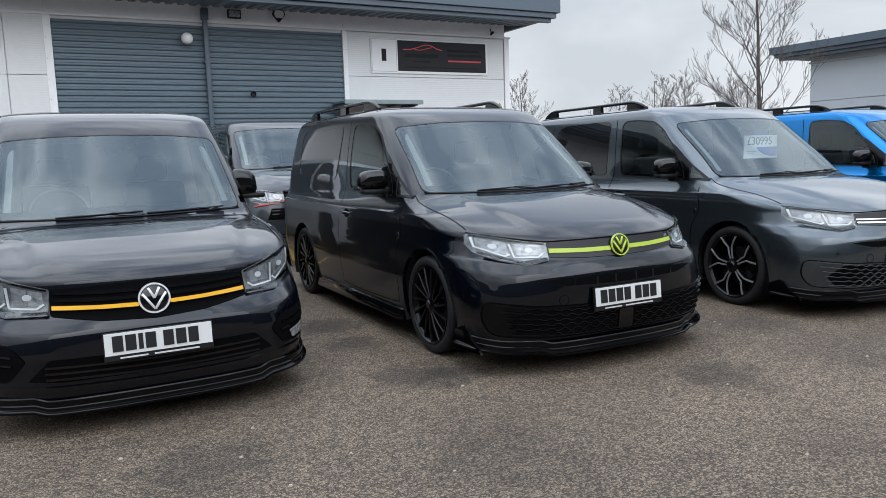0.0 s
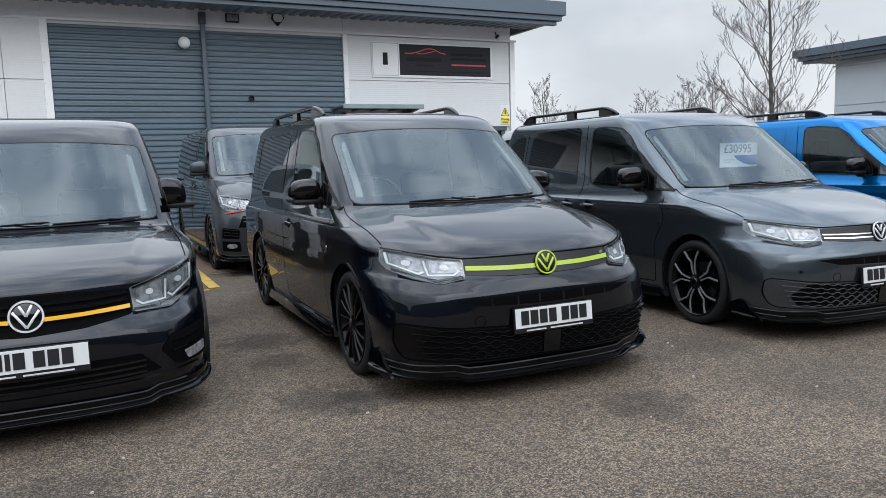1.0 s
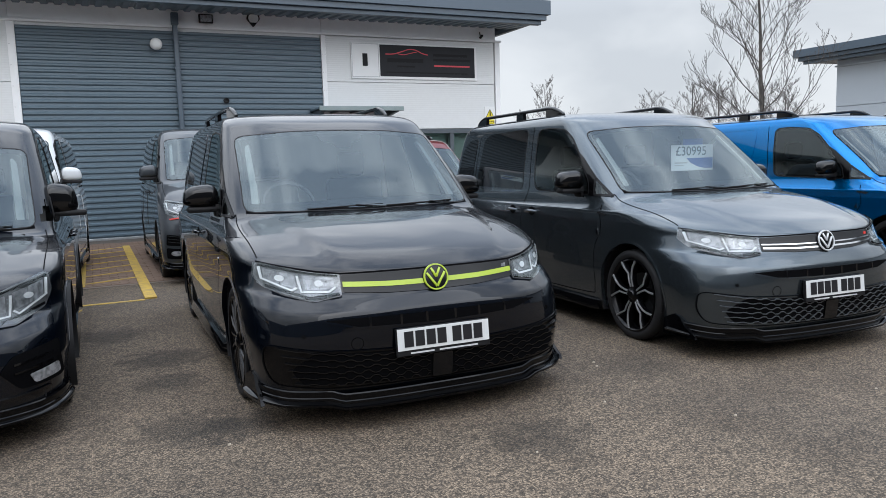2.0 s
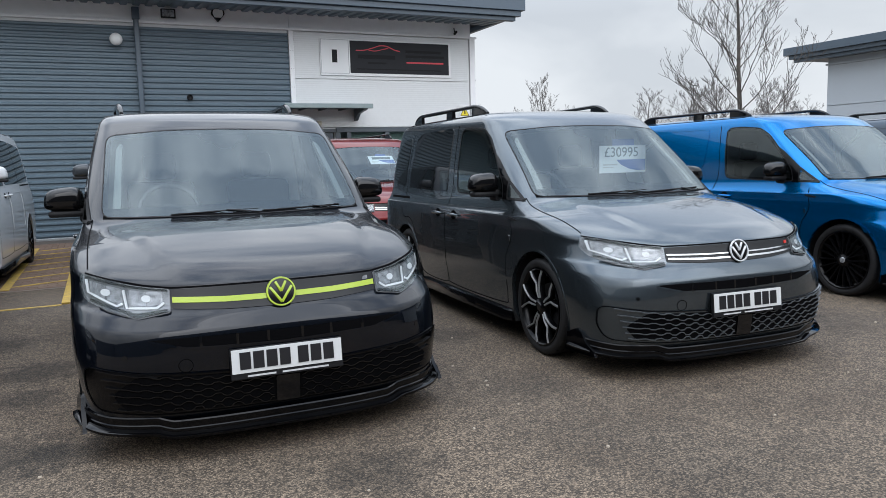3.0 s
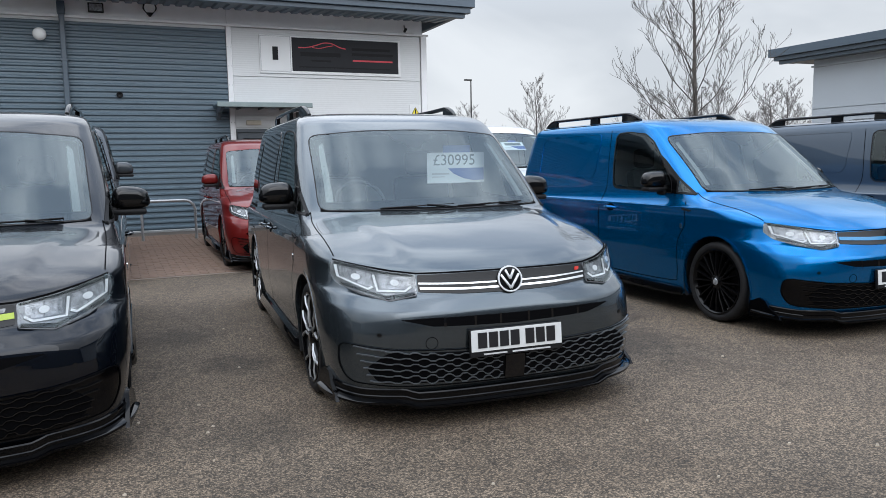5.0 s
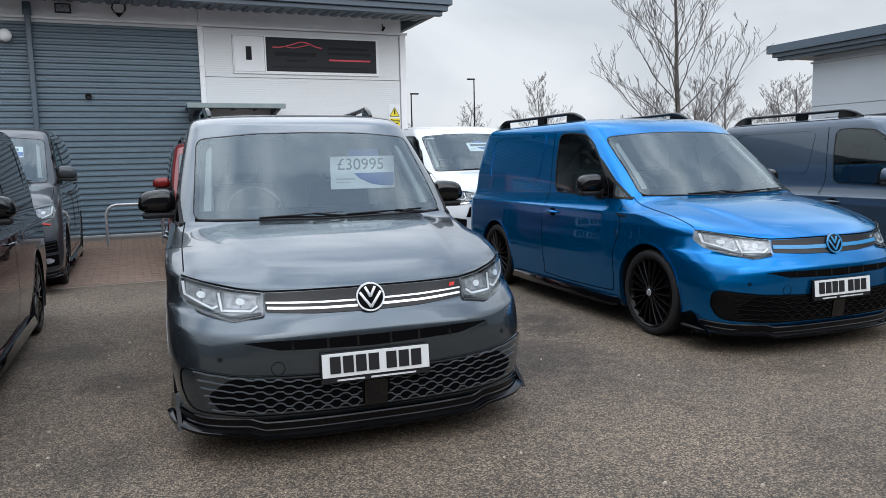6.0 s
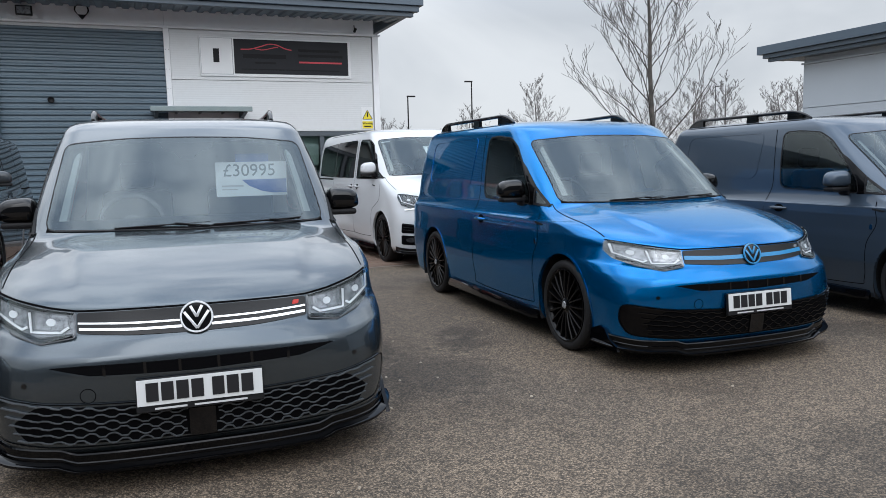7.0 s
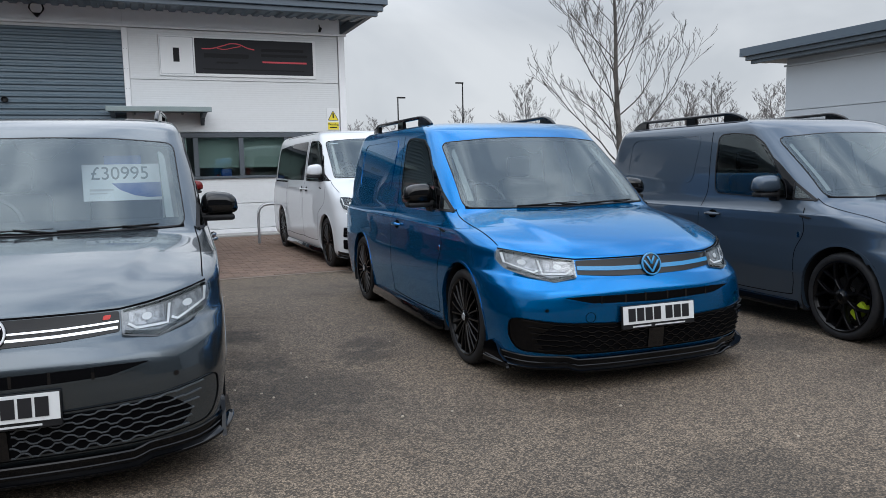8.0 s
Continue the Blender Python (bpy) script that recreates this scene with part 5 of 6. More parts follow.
for i in range(36):
    put("slat", slat_me, STEEL, shutter, at=pose(0, 0, 0.02 + i * pitch))
part("bottom_bar", boxed(SHUT_L, SHUT_R, FX, FX + 0.06, 0.0, 0.05, bevel=0.006), GALV, shutter)

# eaves: soffit ribs, gutter and layered fascia
roof = part("roof", boxed(-14.0, 11.62, 15.25, 42.0, 4.80, 4.92), STEEL_DARK)
tagged(roof, "low blue-grey roof with a deep ribbed overhang", "roof", kind="structure")
part("fascia", boxed(-14.2, 11.78, 15.14, 15.26, 4.66, 4.98, bevel=0.008), STEEL_DARK, roof)
part("fascia_step", boxed(-14.2, 11.70, 15.20, 15.34, 4.54, 4.656, bevel=0.008), STEEL_DARK, roof)
part("fascia_lip", boxed(-14.2, 11.60, 15.28, 15.42, 4.45, 4.535, bevel=0.008), STEEL_DARK, roof)
part("verge", boxed(11.63, 11.78, 15.265, 42.0, 4.66, 4.98, bevel=0.008), STEEL_DARK, roof)
part("verge_step", boxed(11.55, 11.66, 15.35, 42.0, 4.54, 4.655, bevel=0.008), STEEL_DARK, roof)
b = bmesh.new()
x = -14.0
prof = []
while x < 11.52:
    prof += [(x, 0.0), (x + 0.11, 0.0), (x + 0.135, 0.035), (x + 0.21, 0.035)]
    x += 0.235
ra = [[b.verts.new((px, y, z + dz)) for px, dz in prof] for y, z in ((15.42, 4.475), (FX + 0.06, 4.575))]
for k in range(len(prof) - 1):
    b.faces.new((ra[0][k], ra[1][k], ra[1][k + 1], ra[0][k + 1]))
part("soffit", b, STEEL, roof)

# rain pipe
pipe = bmesh.new()
box(pipe, 3.60, 3.70, FX - 0.13, FX - 0.03, 0.05, 4.30, 0.02)
box(pipe, 3.58, 3.72, FX - 0.16, FX - 0.02, 4.28, 4.52, 0.015)
down = part("rain_pipe", pipe, STEEL_DARK)
tagged(down, "square blue-grey rainwater pipe down the front wall", "pipe", kind="structure")
for z in (0.6, 2.0, 3.4):
    part("pipe_clip", boxed(3.585, 3.715, FX - 0.135, FX + 0.02, z, z + 0.04, bevel=0.004), STEEL_DARK, down)

# small things on the wall
globe = tagged(part("globe_lamp", lathe(bmesh.new(), [(0.12 * math.sin(a), 0.12 * math.cos(a)) for a in np.linspace(0.001, math.pi - 0.35, 14)], 24, "Z"), OPAL, at=pose(3.26, FX - 0.15, 3.88, 90, 0, 0), smooth=80), "white opal globe lamp on the shutter", "lamp")
part("lamp_base", lathe(bmesh.new(), ((0.05, -0.11), (0.06, -0.17), (0.0, -0.17)), 20, "Z"), STEEL_DARK, globe)
flood = tagged(part("floodlight", boxed(4.12, 4.40, FX - 0.14, FX - 0.07, 4.34, 4.52, bevel=0.012), MATT), "black square floodlight under the eaves", "lamp")
part("lamp_glass", boxed(4.145, 4.375, FX - 0.146, FX - 0.142, 4.365, 4.495), LAMP_GREY, flood)
part("bracket", boxed(4.22, 4.30, FX - 0.07, FX + 0.02, 4.40, 4.46, bevel=0.005), MATT, flood)
al = bmesh.new()
f = al.faces.new([al.verts.new((x, 0, z)) for x, z in rounded(((-0.11, 0.13), (0.11, 0.13), (0.14, 0.03), (0.0, -0.14), (-0.14, 0.03)), 0.03)])
r = bmesh.ops.extrude_face_region(al, geom=[f])
bmesh.ops.translate(al, verts=[v for v in r["geom"] if isinstance(v, bmesh.types.BMVert)], vec=(0, -0.07, 0))
bmesh.ops.recalc_face_normals(al, faces=al.faces)
alarm = tagged(part("alarm_box", al, SIGN_GREY, at=pose(5.24, FX + 0.012, 4.46)), "shield-shaped alarm box with a white face", "alarm box")
al = bmesh.new()
f = al.faces.new([al.verts.new((x, 0, z)) for x, z in rounded(((-0.085, 0.115), (0.085, 0.115), (0.11, 0.03), (0.07, -0.05), (-0.07, -0.05), (-0.11, 0.03)), 0.03)])
r = bmesh.ops.extrude_face_region(al, geom=[f])
bmesh.ops.translate(al, verts=[v for v in r["geom"] if isinstance(v, bmesh.types.BMVert)], vec=(0, -0.012, 0))
bmesh.ops.recalc_face_normals(al, faces=al.faces)
part("alarm_face", al, OPAL, alarm, "white face", at=pose(0, -0.071, 0))
vent = lathe(bmesh.new(), ((0.055, -0.02), (0.06, 0.05), (0.05, 0.055), (0.035, 0.02), (0.0, 0.015)), 20, "Z")
tagged(part("flue_vent", vent, MATT, at=pose(4.585, FX + 0.01, 2.785, 90)), "round black vent in the shutter", "vent")
cctv = tagged(part("security_camera", lathe(bmesh.new(), ((0.0, 0.06), (0.028, 0.06), (0.03, -0.05), (0.0, -0.05)), 16, "Z"), MATT, at=pose(10.67, FX - 0.10, 4.34, 70)), "small black security camera on the flashing", "camera")
part("stalk", boxed(-0.008, 0.008, 0.02, 0.14, -0.04, -0.02), MATT, cctv)

# the name board: number panel and dark panel, with plain bars for its print
board = tagged(part("sign_board", boxed(7.37, 10.56, FX - 0.035, FX - 0.006, 3.30, 4.10, bevel=0.004), SIGN_WHITE), "white name board with a dark panel and red outline", "sign")
part("dark_panel", boxed(8.06, 10.50, FX - 0.041, FX - 0.036, 3.36, 4.07), SIGN_DARK, board)
part("number_backing", boxed(7.385, 8.035, FX - 0.038, FX - 0.0355, 3.335, 4.085), GALV, board)
part("number_panel", boxed(7.40, 8.02, FX - 0.041, FX - 0.0385, 3.35, 4.07), SIGN_WHITE, board)
part("number_bar", boxed(7.64, 7.76, FX - 0.044, FX - 0.0415, 3.58, 3.86), SIGN_GREY, board)
b = bmesh.new()
line = spline(((8.20, 3.86), (8.40, 3.87), (8.62, 3.93), (8.78, 3.98), (8.95, 3.97), (9.12, 3.90), (9.26, 3.87)), 6)
for p, q in zip(line, line[1:]):
    w = 0.011
    b.faces.new([b.verts.new((x, FX - 0.043, z)) for x, z in ((p[0], p[1] - w), (q[0], q[1] - w), (q[0], q[1] + w), (p[0], p[1] + w))])
line = spline(((8.50, 3.875), (8.66, 3.86), (8.84, 3.90), (8.98, 3.93)), 6)
for p, q in zip(line, line[1:]):
    w = 0.008
    b.faces.new([b.verts.new((x, FX - 0.043, z)) for x, z in ((p[0], p[1] - w), (q[0], q[1] - w), (q[0], q[1] + w), (p[0], p[1] + w))])
bmesh.ops.recalc_face_normals(b, faces=b.faces)
part("red_outline", b, SIGN_RED, board, "red car-roof outline")
for x0, x1, z0, z1, mt in ((8.24, 9.14, 3.68, 3.77, SIGN_GREY), (8.48, 8.92, 3.57, 3.61, SIGN_GREY), (9.40, 10.30, 3.84, 3.90, SIGN_GREY), (9.40, 10.38, 3.73, 3.79, SIGN_GREY), (9.42, 10.36, 3.605, 3.64, SIGN_RED), (8.20, 10.30, 3.44, 3.465, SIGN_GREY)):
    part("print_bar", boxed(x0, x1, FX - 0.044, FX - 0.042, z0, z1), mt, board)

# warning sign
ws = tagged(part("warning_sign", boxed(10.77, 11.05, FX - 0.012, FX - 0.004, 2.20, 2.68, bevel=0.002), SIGN_WHITE), "white and yellow warning sign by the corner", "sign")
part("text_panel", boxed(10.79, 11.03, FX - 0.016, FX - 0.013, 2.21, 2.37), WARN, ws)
b = bmesh.new()
f = b.faces.new([b.verts.new((x, 0, z)) for x, z in rounded(((-0.125, -0.10), (0.125, -0.10), (0.0, 0.12)), 0.03)])
r = bmesh.ops.extrude_face_region(b, geom=[f])
bmesh.ops.translate(b, verts=[v for v in r["geom"] if isinstance(v, bmesh.types.BMVert)], vec=(0, -0.003, 0))
bmesh.ops.recalc_face_normals(b, faces=b.faces)
part("triangle_rim", b.copy(), SIGN_GREY, ws, at=pose(10.91, FX - 0.013, 2.51))
tri = part("triangle", b, WARN, ws, at=pose(10.91, FX - 0.0165, 2.505) @ Matrix.Diagonal((0.84, 1, 0.84, 1)))
part("figure_bar", boxed(10.895, 10.925, FX - 0.023, FX - 0.021, 2.46, 2.57), SIGN_GREY, ws)


def lettering(name, text, size, material, parent, at, bold=0.0):
    """Text in the built-in font, as a mesh."""
    cu = bpy.data.curves.new(name, "FONT")
    cu.body, cu.size, cu.align_x, cu.align_y, cu.extrude, cu.offset = text, size, "CENTER", "CENTER", 0.0006, bold
    tmp = bpy.data.objects.new(name, cu)
    scene.collection.objects.link(tmp)
    dg = bpy.context.evaluated_depsgraph_get()
    me = bpy.data.meshes.new_from_object(tmp.evaluated_get(dg))
    bpy.data.objects.remove(tmp)
    me.materials.clear()
    return put(name, me, material, parent, at=at)


lettering("lettering", "Warning", 0.068, SIGN_GREY, ws, pose(10.91, FX - 0.0175, 2.325, 90), 0.0015)
part("print_bar", boxed(10.83, 10.99, FX - 0.018, FX - 0.0165, 2.245, 2.27), SIGN_GREY, ws)

# entrance: door, canopy, windows
dr = tagged(part("door_1", boxed(6.84, 7.62, FX + 0.06, FX + 0.10, 0.03, 2.04, bevel=0.004), ALU), "grey glazed entrance door under the canopy", "door", kind="structure")
part("door_pane", boxed(6.96, 7.50, FX + 0.052, FX + 0.058, 1.05, 1.92), TINT, dr)
part("door_frame", boxed(6.82, 7.66, FX + 0.02, FX + 0.12, 2.045, 2.12, bevel=0.004), ALU, dr)
lamp = tagged(part("bulkhead_lamp", boxed(7.02, 7.34, FX - 0.06, FX - 0.003, 2.20, 2.30, bevel=0.02), shader("aged_lamp_cover", (0.55, 0.50, 0.40), 0.4)), "yellowed bulkhead lamp over the entrance door", "lamp")
CANOPY_EDGE = shader("pale_canopy_edge", (0.20, 0.25, 0.25), 0.35, grain=((4, 0.3, (0.30, 0.34, 0.33)),))
can = tagged(part("canopy", boxed(6.36, 8.24, 15.76, FX - 0.01, 2.555, 2.60, bevel=0.006), STEEL), "grey steel entrance canopy on brackets", "canopy")
part("canopy_edge", boxed(6.34, 8.26, 15.70, 15.755, 2.515, 2.615, bevel=0.012), CANOPY_EDGE, can, "pale edge panel")
for x in (6.85, 7.30, 7.75):
    part("canopy_rib", boxed(x - 0.02, x + 0.02, 15.77, FX - 0.02, 2.515, 2.552, bevel=0.004), ALU, can)
for x in (6.42, 8.10):
    br = bmesh.new()
    f = br.faces.new([br.verts.new((0, y, z)) for y, z in ((FX - 0.01, 2.55), (15.80, 2.55), (15.80, 2.50), (FX - 0.30, 2.44), (FX - 0.10, 2.30), (FX - 0.01, 2.30))])
    r = bmesh.ops.extrude_face_region(br, geom=[f])
    bmesh.ops.translate(br, verts=[v for v in r["geom"] if isinstance(v, bmesh.types.BMVert)], vec=(0.07, 0, 0))
    bmesh.ops.recalc_face_normals(br, faces=br.faces)
    part("bracket", br, ALU, can, at=pose(x, 0, 0))
win = tagged(part("window_1", boxed(7.68, 10.96, FX - 0.012, FX + 0.06, 2.05, 2.15, bevel=0.006), ALU), "long grey-framed office window", "window", kind="structure")
part("sill", boxed(7.68, 10.96, FX - 0.05, FX + 0.06, 1.19, 1.245, bevel=0.008), ALU, win)
for x in (7.72, 7.98, 8.90, 9.86, 10.86):
    part("mullion", boxed(x - 0.05, x + 0.05, FX + 0.005, FX + 0.075, 1.246, 2.049, bevel=0.006), ALU, win)
for x0, x1 in ((7.77, 7.93), (8.03, 8.85), (8.95, 9.81), (9.91, 10.81)):
    p = part("pane", boxed(x0, x1, FX + 0.040, FX + 0.046, 1.246, 2.049), PANE, win)
    p.visible_shadow = False
rm = bmesh.new()
box(rm, 7.0, 10.9, 19.0, 19.1, 0.0, 2.6)
box(rm, 7.0, 10.9, FX + 0.3, 19.0, 0.0, 0.05)
box(rm, 7.0, 10.9, FX + 0.3, 19.0, 2.55, 2.6)
box(rm, 6.9, 7.0, FX + 0.3, 19.0, 0.0, 2.6)
tagged(part("office_room", rm, ROOM), "plain pale office interior behind the window", "room", kind="structure")
item = tagged(part("desk_item", boxed(8.50, 8.72, FX + 0.34, FX + 0.50, 1.10, 1.40, bevel=0.02), PAPER_BLUE), "blue carton on the office window ledge", "box")
item = tagged(part("window_ledge", boxed(7.8, 10.8, FX + 0.27, FX + 0.60, 1.05, 1.10, bevel=0.006), SIGN_WHITE), "white ledge inside the office window", "ledge", kind="structure")

BLIND = shader("pale_blind", (0.42, 0.47, 0.45), 0.8, grain=((2, 0.4, (0.34, 0.38, 0.37)),), bump=(60, 0.2, 0.002))
for x0, x1 in ((8.02, 8.87), (8.93, 9.83), (9.89, 10.82)):
    tagged(part("window_blind", boxed(x0, x1, FX + 0.28, FX + 0.285, 1.42, 2.10), BLIND), "pale grey-green blind drawn behind the office window", "blind", "office blinds")

# galvanised hoop barrier
hp = bmesh.new()
tube(hp, [(0, 0, 0), (0, 0, 0.55), (0.03, 0, 0.64), (0.10, 0, 0.70), (0.18, 0, 0.72), (0.75, 0, 0.72), (0.83, 0, 0.70), (0.90, 0, 0.64), (0.93, 0, 0.55), (0.93, 0, 0)], 0.028, 10)
hoop = tagged(part("hoop_barrier", hp, GALV, at=pose(8.84, 14.2, 0.012, 0, 0, -8), smooth=60), "galvanised tubular hoop barrier by the office wall", "barrier", "hoop barriers")
copy_thing(hoop, pose(4.79, 14.74, 0.012, 0, 0, 0))

# ---- unseen walls, added behind and beside to give reflections a dark horizon ----
UNSEEN_DARK = shader("unseen_wall_dark", (0.085, 0.09, 0.098), 0.7, grain=((0.5, 0.4, (0.055, 0.06, 0.065)), (6, 0.2, (0.11, 0.11, 0.11))))
tagged(part("wall_south", boxed(-40.0, 60.0, -10.3, -10.0, -0.2, 5.2), UNSEEN_DARK), "unseen dark grey wall added to darken the vans' reflections", "wall", kind="structure")
tagged(part("wall_west", boxed(-40.3, -40.0, -10.3, 60.0, -0.2, 5.5), UNSEEN_DARK), "unseen dark grey wall added to darken the vans' reflections", "wall", kind="structure")

# ---- the vans ----
MESH_SATIN = shader("satin_grille_mesh", (0.066, 0.072, 0.078), 0.3)
AP = (0.050, 0.050, 0.022, 0.050, 0, 0.050, 0.050, 0.050)
DF = (0.050, 0.050, 0.050, 0.050, 0, 0.050, 0.050, 0.050)
van_black_old = make_van("compact_old", "panel_van", pose(0.812, 5.18, 0, 0, 0, 0), "black compact panel van with a yellow grille strip", "vans in the front row",
    dict(paint=BLACK, strip=YELLOW, rear_window=BLACK, bar=SEAM), "plain", hide=("roof_rail", "load_side_window", "quarter_window", "quarter_window_seal"), characters=AP)
van_black = make_van("compact", "panel_van", pose(3.485, 4.66, 0, 0, 0, -1.0), "glossy black compact panel van with lime grille trim", "vans in the front row",
    dict(paint=BLACK, strip=LIME, strip_low=BAR_DARK, emblem=LIME, rear_window=BLACK, bar=BAR_DARK, small_badge=LAMP_DARK, lower=LIP), "turbine", hide=("trim_strip", "rear_side_window", "load_side_window", "slide_gap", "slide_handle", "slide_recess", "slide_rail"), characters=DF)
van_grey = make_van("compact", "passenger_van", pose(6.297, 4.507, 0, 0, 0, -3.5), "graphite grey compact van with dark side windows and chrome grille strips", "vans in the front row",
    dict(paint=GREY, strip=CHROME, mirror_cap=GLOSS, small_badge=RED_TRIM, bar=BAR_DARK, mesh=MESH_SATIN, lower=GREY), "fork", hide=("side_panel_swage", "trim_band"), characters=DF)
van_blue = make_van("compact", "panel_van", pose(9.778, 4.869, 0, 0, 0, -1.7), "bright blue compact panel van with black wheels", "vans in the front row",
    dict(paint=BLUE, strip=BLUE_TRIM, strip_low=BAR_DARK, emblem=BLUE_TRIM, rear_window=BLUE, bar=BAR_DARK, lower=LIP), "mesh", hide=("trim_strip", "rear_side_window", "load_side_window", "slide_gap", "slide_handle", "slide_recess", "slide_rail"), characters=DF, emblem_cap=LAMP_GREY)
van_slate = make_van("compact", "panel_van", pose(12.583, 4.167, 0, 0, 0, -4.0), "slate grey compact panel van with lime brake calipers", "vans in the front row",
    dict(paint=SLATE, strip=CHROME, rear_window=SLATE, mirror_cap=SLATE), "wye", hide=("trim_band", "rear_side_window", "load_side_window", "slide_gap", "slide_handle", "slide_recess", "slide_rail"), characters=DF, caliper=CALIPER)
van_white_a = make_van("midsize", "midsize_van", pose(0.68, 9.90, 0, 0, 0, -3.0), "white mid-size van with dark side windows", "vans by the wall",
    dict(paint=WHITE, strip=CHROME, mirror_cap=WHITE, bar=SEAM), "wye", characters=DF)
van_grey_t = make_van("midsize", "midsize_van", pose(3.53, 10.28, 0, 0, 0, 0), "dark grey mid-size van with a red grille line", "vans by the wall",
    dict(paint=DKGREY, strip=RED_TRIM, mirror_cap=DKGREY, bar=SEAM), "wye", characters=DF)
van_red = make_van("compact", "panel_van", pose(6.58, 10.55, 0, 0, 0, -1), "dark red compact van with black wheels", "vans by the wall",
    dict(paint=RED, strip=CHROME, mirror_cap=RED), "mesh", characters=DF, hide=("side_panel_swage", "trim_band"))
van_white_b = make_van("midsize", "midsize_van", pose(10.15, 10.40, 0, 0, 0, 1.5), "white mid-size van with dark side windows near the office", "vans by the wall",
    dict(paint=WHITE, lamp_dark=LAMP_SMOKE, lamp_grey=LAMP_SMOKE, strip=CHROME, mirror_cap=WHITE, bar=SEAM), "mesh", characters=DF)



# ---- price cards on the windscreens ----
def price_card(van, model_name, x, z, w, h, text, label, hang=None):
    """A card behind the windscreen, leaning with the glass, or hung upright at a depth in the cab."""
    model, tree, kit = van_kit(model_name)
    p, nrm = cast(tree, "front", x, z)
    lean = Matrix.Translation(p - nrm * 0.022) @ nrm.to_track_quat("Z", "Y").to_matrix().to_4x4()
    up = lean.to_3x3() @ Vector((0, 1, 0))
    if up.z < 0:
        lean = lean @ pose(0, 0, 0, 0, 0, 180)
    if hang is not None:
        lean = pose(x, hang, z, 90)
    card = part("price_card", boxed(-w / 2, w / 2, -h / 2, h / 2, -0.003, 0, bevel=0.0008), PAPER, at=van.matrix_basis @ lean)
    tagged(card, label, "price card")
    part("blue_header", boxed(-w * 0.22, w * 0.25, h * 0.30, h * 0.74, -0.006, -0.0035), PAPER_BLUE, card)
    sweep = bmesh.new()
    sweep.faces.new([sweep.verts.new((a, b, 0.0012)) for a, b in [(w / 2 - 0.004, -h * 0.42), (w / 2 - 0.004, -h * 0.01)] + [(-w * 0.14, -h * 0.02), (-w * 0.04, -h * 0.20), (w * 0.14, -h * 0.36), (w * 0.30, -h * 0.42)]])
    bmesh.ops.recalc_face_normals(sweep, faces=sweep.faces)
    if sum(f.normal.z for f in sweep.faces) < 0:
        bmesh.ops.reverse_faces(sweep, faces=sweep.faces)
    part("blue_sweep", sweep, PAPER_BLUE, card)
    if text:
        lettering("price_lettering", text, h * 0.50, PRINT, card, pose(-w * 0.03, h * 0.24, 0.0012), 0.0)
    else:
        part("price_bar", boxed(-w * 0.36, w * 0.38, h * 0.06, h * 0.34, 0.0006, 0.0016), PRINT, card)
    for a, b, c, d in ((-w * 0.42, -w * 0.12, -h * 0.22, -h * 0.17), (-w * 0.42, -w * 0.20, -h * 0.31, -h * 0.28)):
        part("print_bar", boxed(a, b, c, d, 0.0006, 0.0016), PALE_BAR, card)
    return card


price_card(van_grey, "compact", 0.399, 1.312, 0.462, 0.228, "£30995", "white and blue price card reading £30995 behind the windscreen", 0.898)
price_card(van_red, "compact", 0.12, 1.40, 0.40, 0.20, "", "white price card behind the red van's windscreen")
price_card(van_grey_t, "midsize", 0.32, 1.62, 0.40, 0.20, "", "white and blue price card behind the windscreen")
price_card(van_white_b, "midsize", 0.10, 1.60, 0.40, 0.20, "", "white price card behind the white van's windscreen")

# ---- distance: right-hand unit, trees, lamp posts ----
unit = tagged(part("wall_unit", boxed(27.2, 27.5, -8.0, 19.4, -0.2, 4.9), shader("pale_grey_cladding", (0.42, 0.46, 0.50), 0.45, grain=((0.6, 0.2, (0.36, 0.40, 0.44)),))), "pale grey clad wall of a second unit", "wall", kind="structure")
part("side_wall", boxed(27.5, 45.0, 19.1, 19.4, -0.2, 4.9), CLAD, unit)
CL2 = unit.material_slots[0].material
for z0, z1 in ((0.1, 1.55), (1.55, 2.95), (2.95, 4.40)):
    for y0, y1 in ((-8, 1), (1, 10), (10, 19.38)):
        part("panel", boxed(27.15, 27.195, y0 + 0.01, y1 - 0.01, z0 + 0.012, z1 - 0.012), CL2, unit)
part("flashing", boxed(27.11, 27.19, -8, 19.44, 4.40, 4.46), CL2, unit)
for nm, a in (("fascia", (26.28, 26.42, -8, 20.6, 4.86, 5.14)), ("fascia_step", (26.40, 26.54, -8, 20.45, 4.72, 4.855)), ("fascia_lip", (26.52, 26.66, -8, 20.32, 4.60, 4.715)), ("verge", (26.43, 45, 20.46, 20.6, 4.86, 5.14)), ("verge_step", (26.55, 45, 20.30, 20.44, 4.72, 4.855)), ("soffit", (26.66, 27.2, -8, 20.29, 4.64, 4.70)), ("roof", (26.43, 45, -8, 20.45, 5.0, 5.1)), ("soffit", (27.2, 45, 19.4, 20.29, 4.66, 4.72))):
    part(nm, boxed(*a, bevel=0.006), STEEL_DARK, unit)

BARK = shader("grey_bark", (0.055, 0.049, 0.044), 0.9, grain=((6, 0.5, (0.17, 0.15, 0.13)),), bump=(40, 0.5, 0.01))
# bark for the distant trees, with the haze of distance mixed into its colour
HAZY_BARK = shader("hazy_bark", (0.12, 0.11, 0.105), 0.95, grain=((2, 0.4, (0.11, 0.10, 0.095)),))


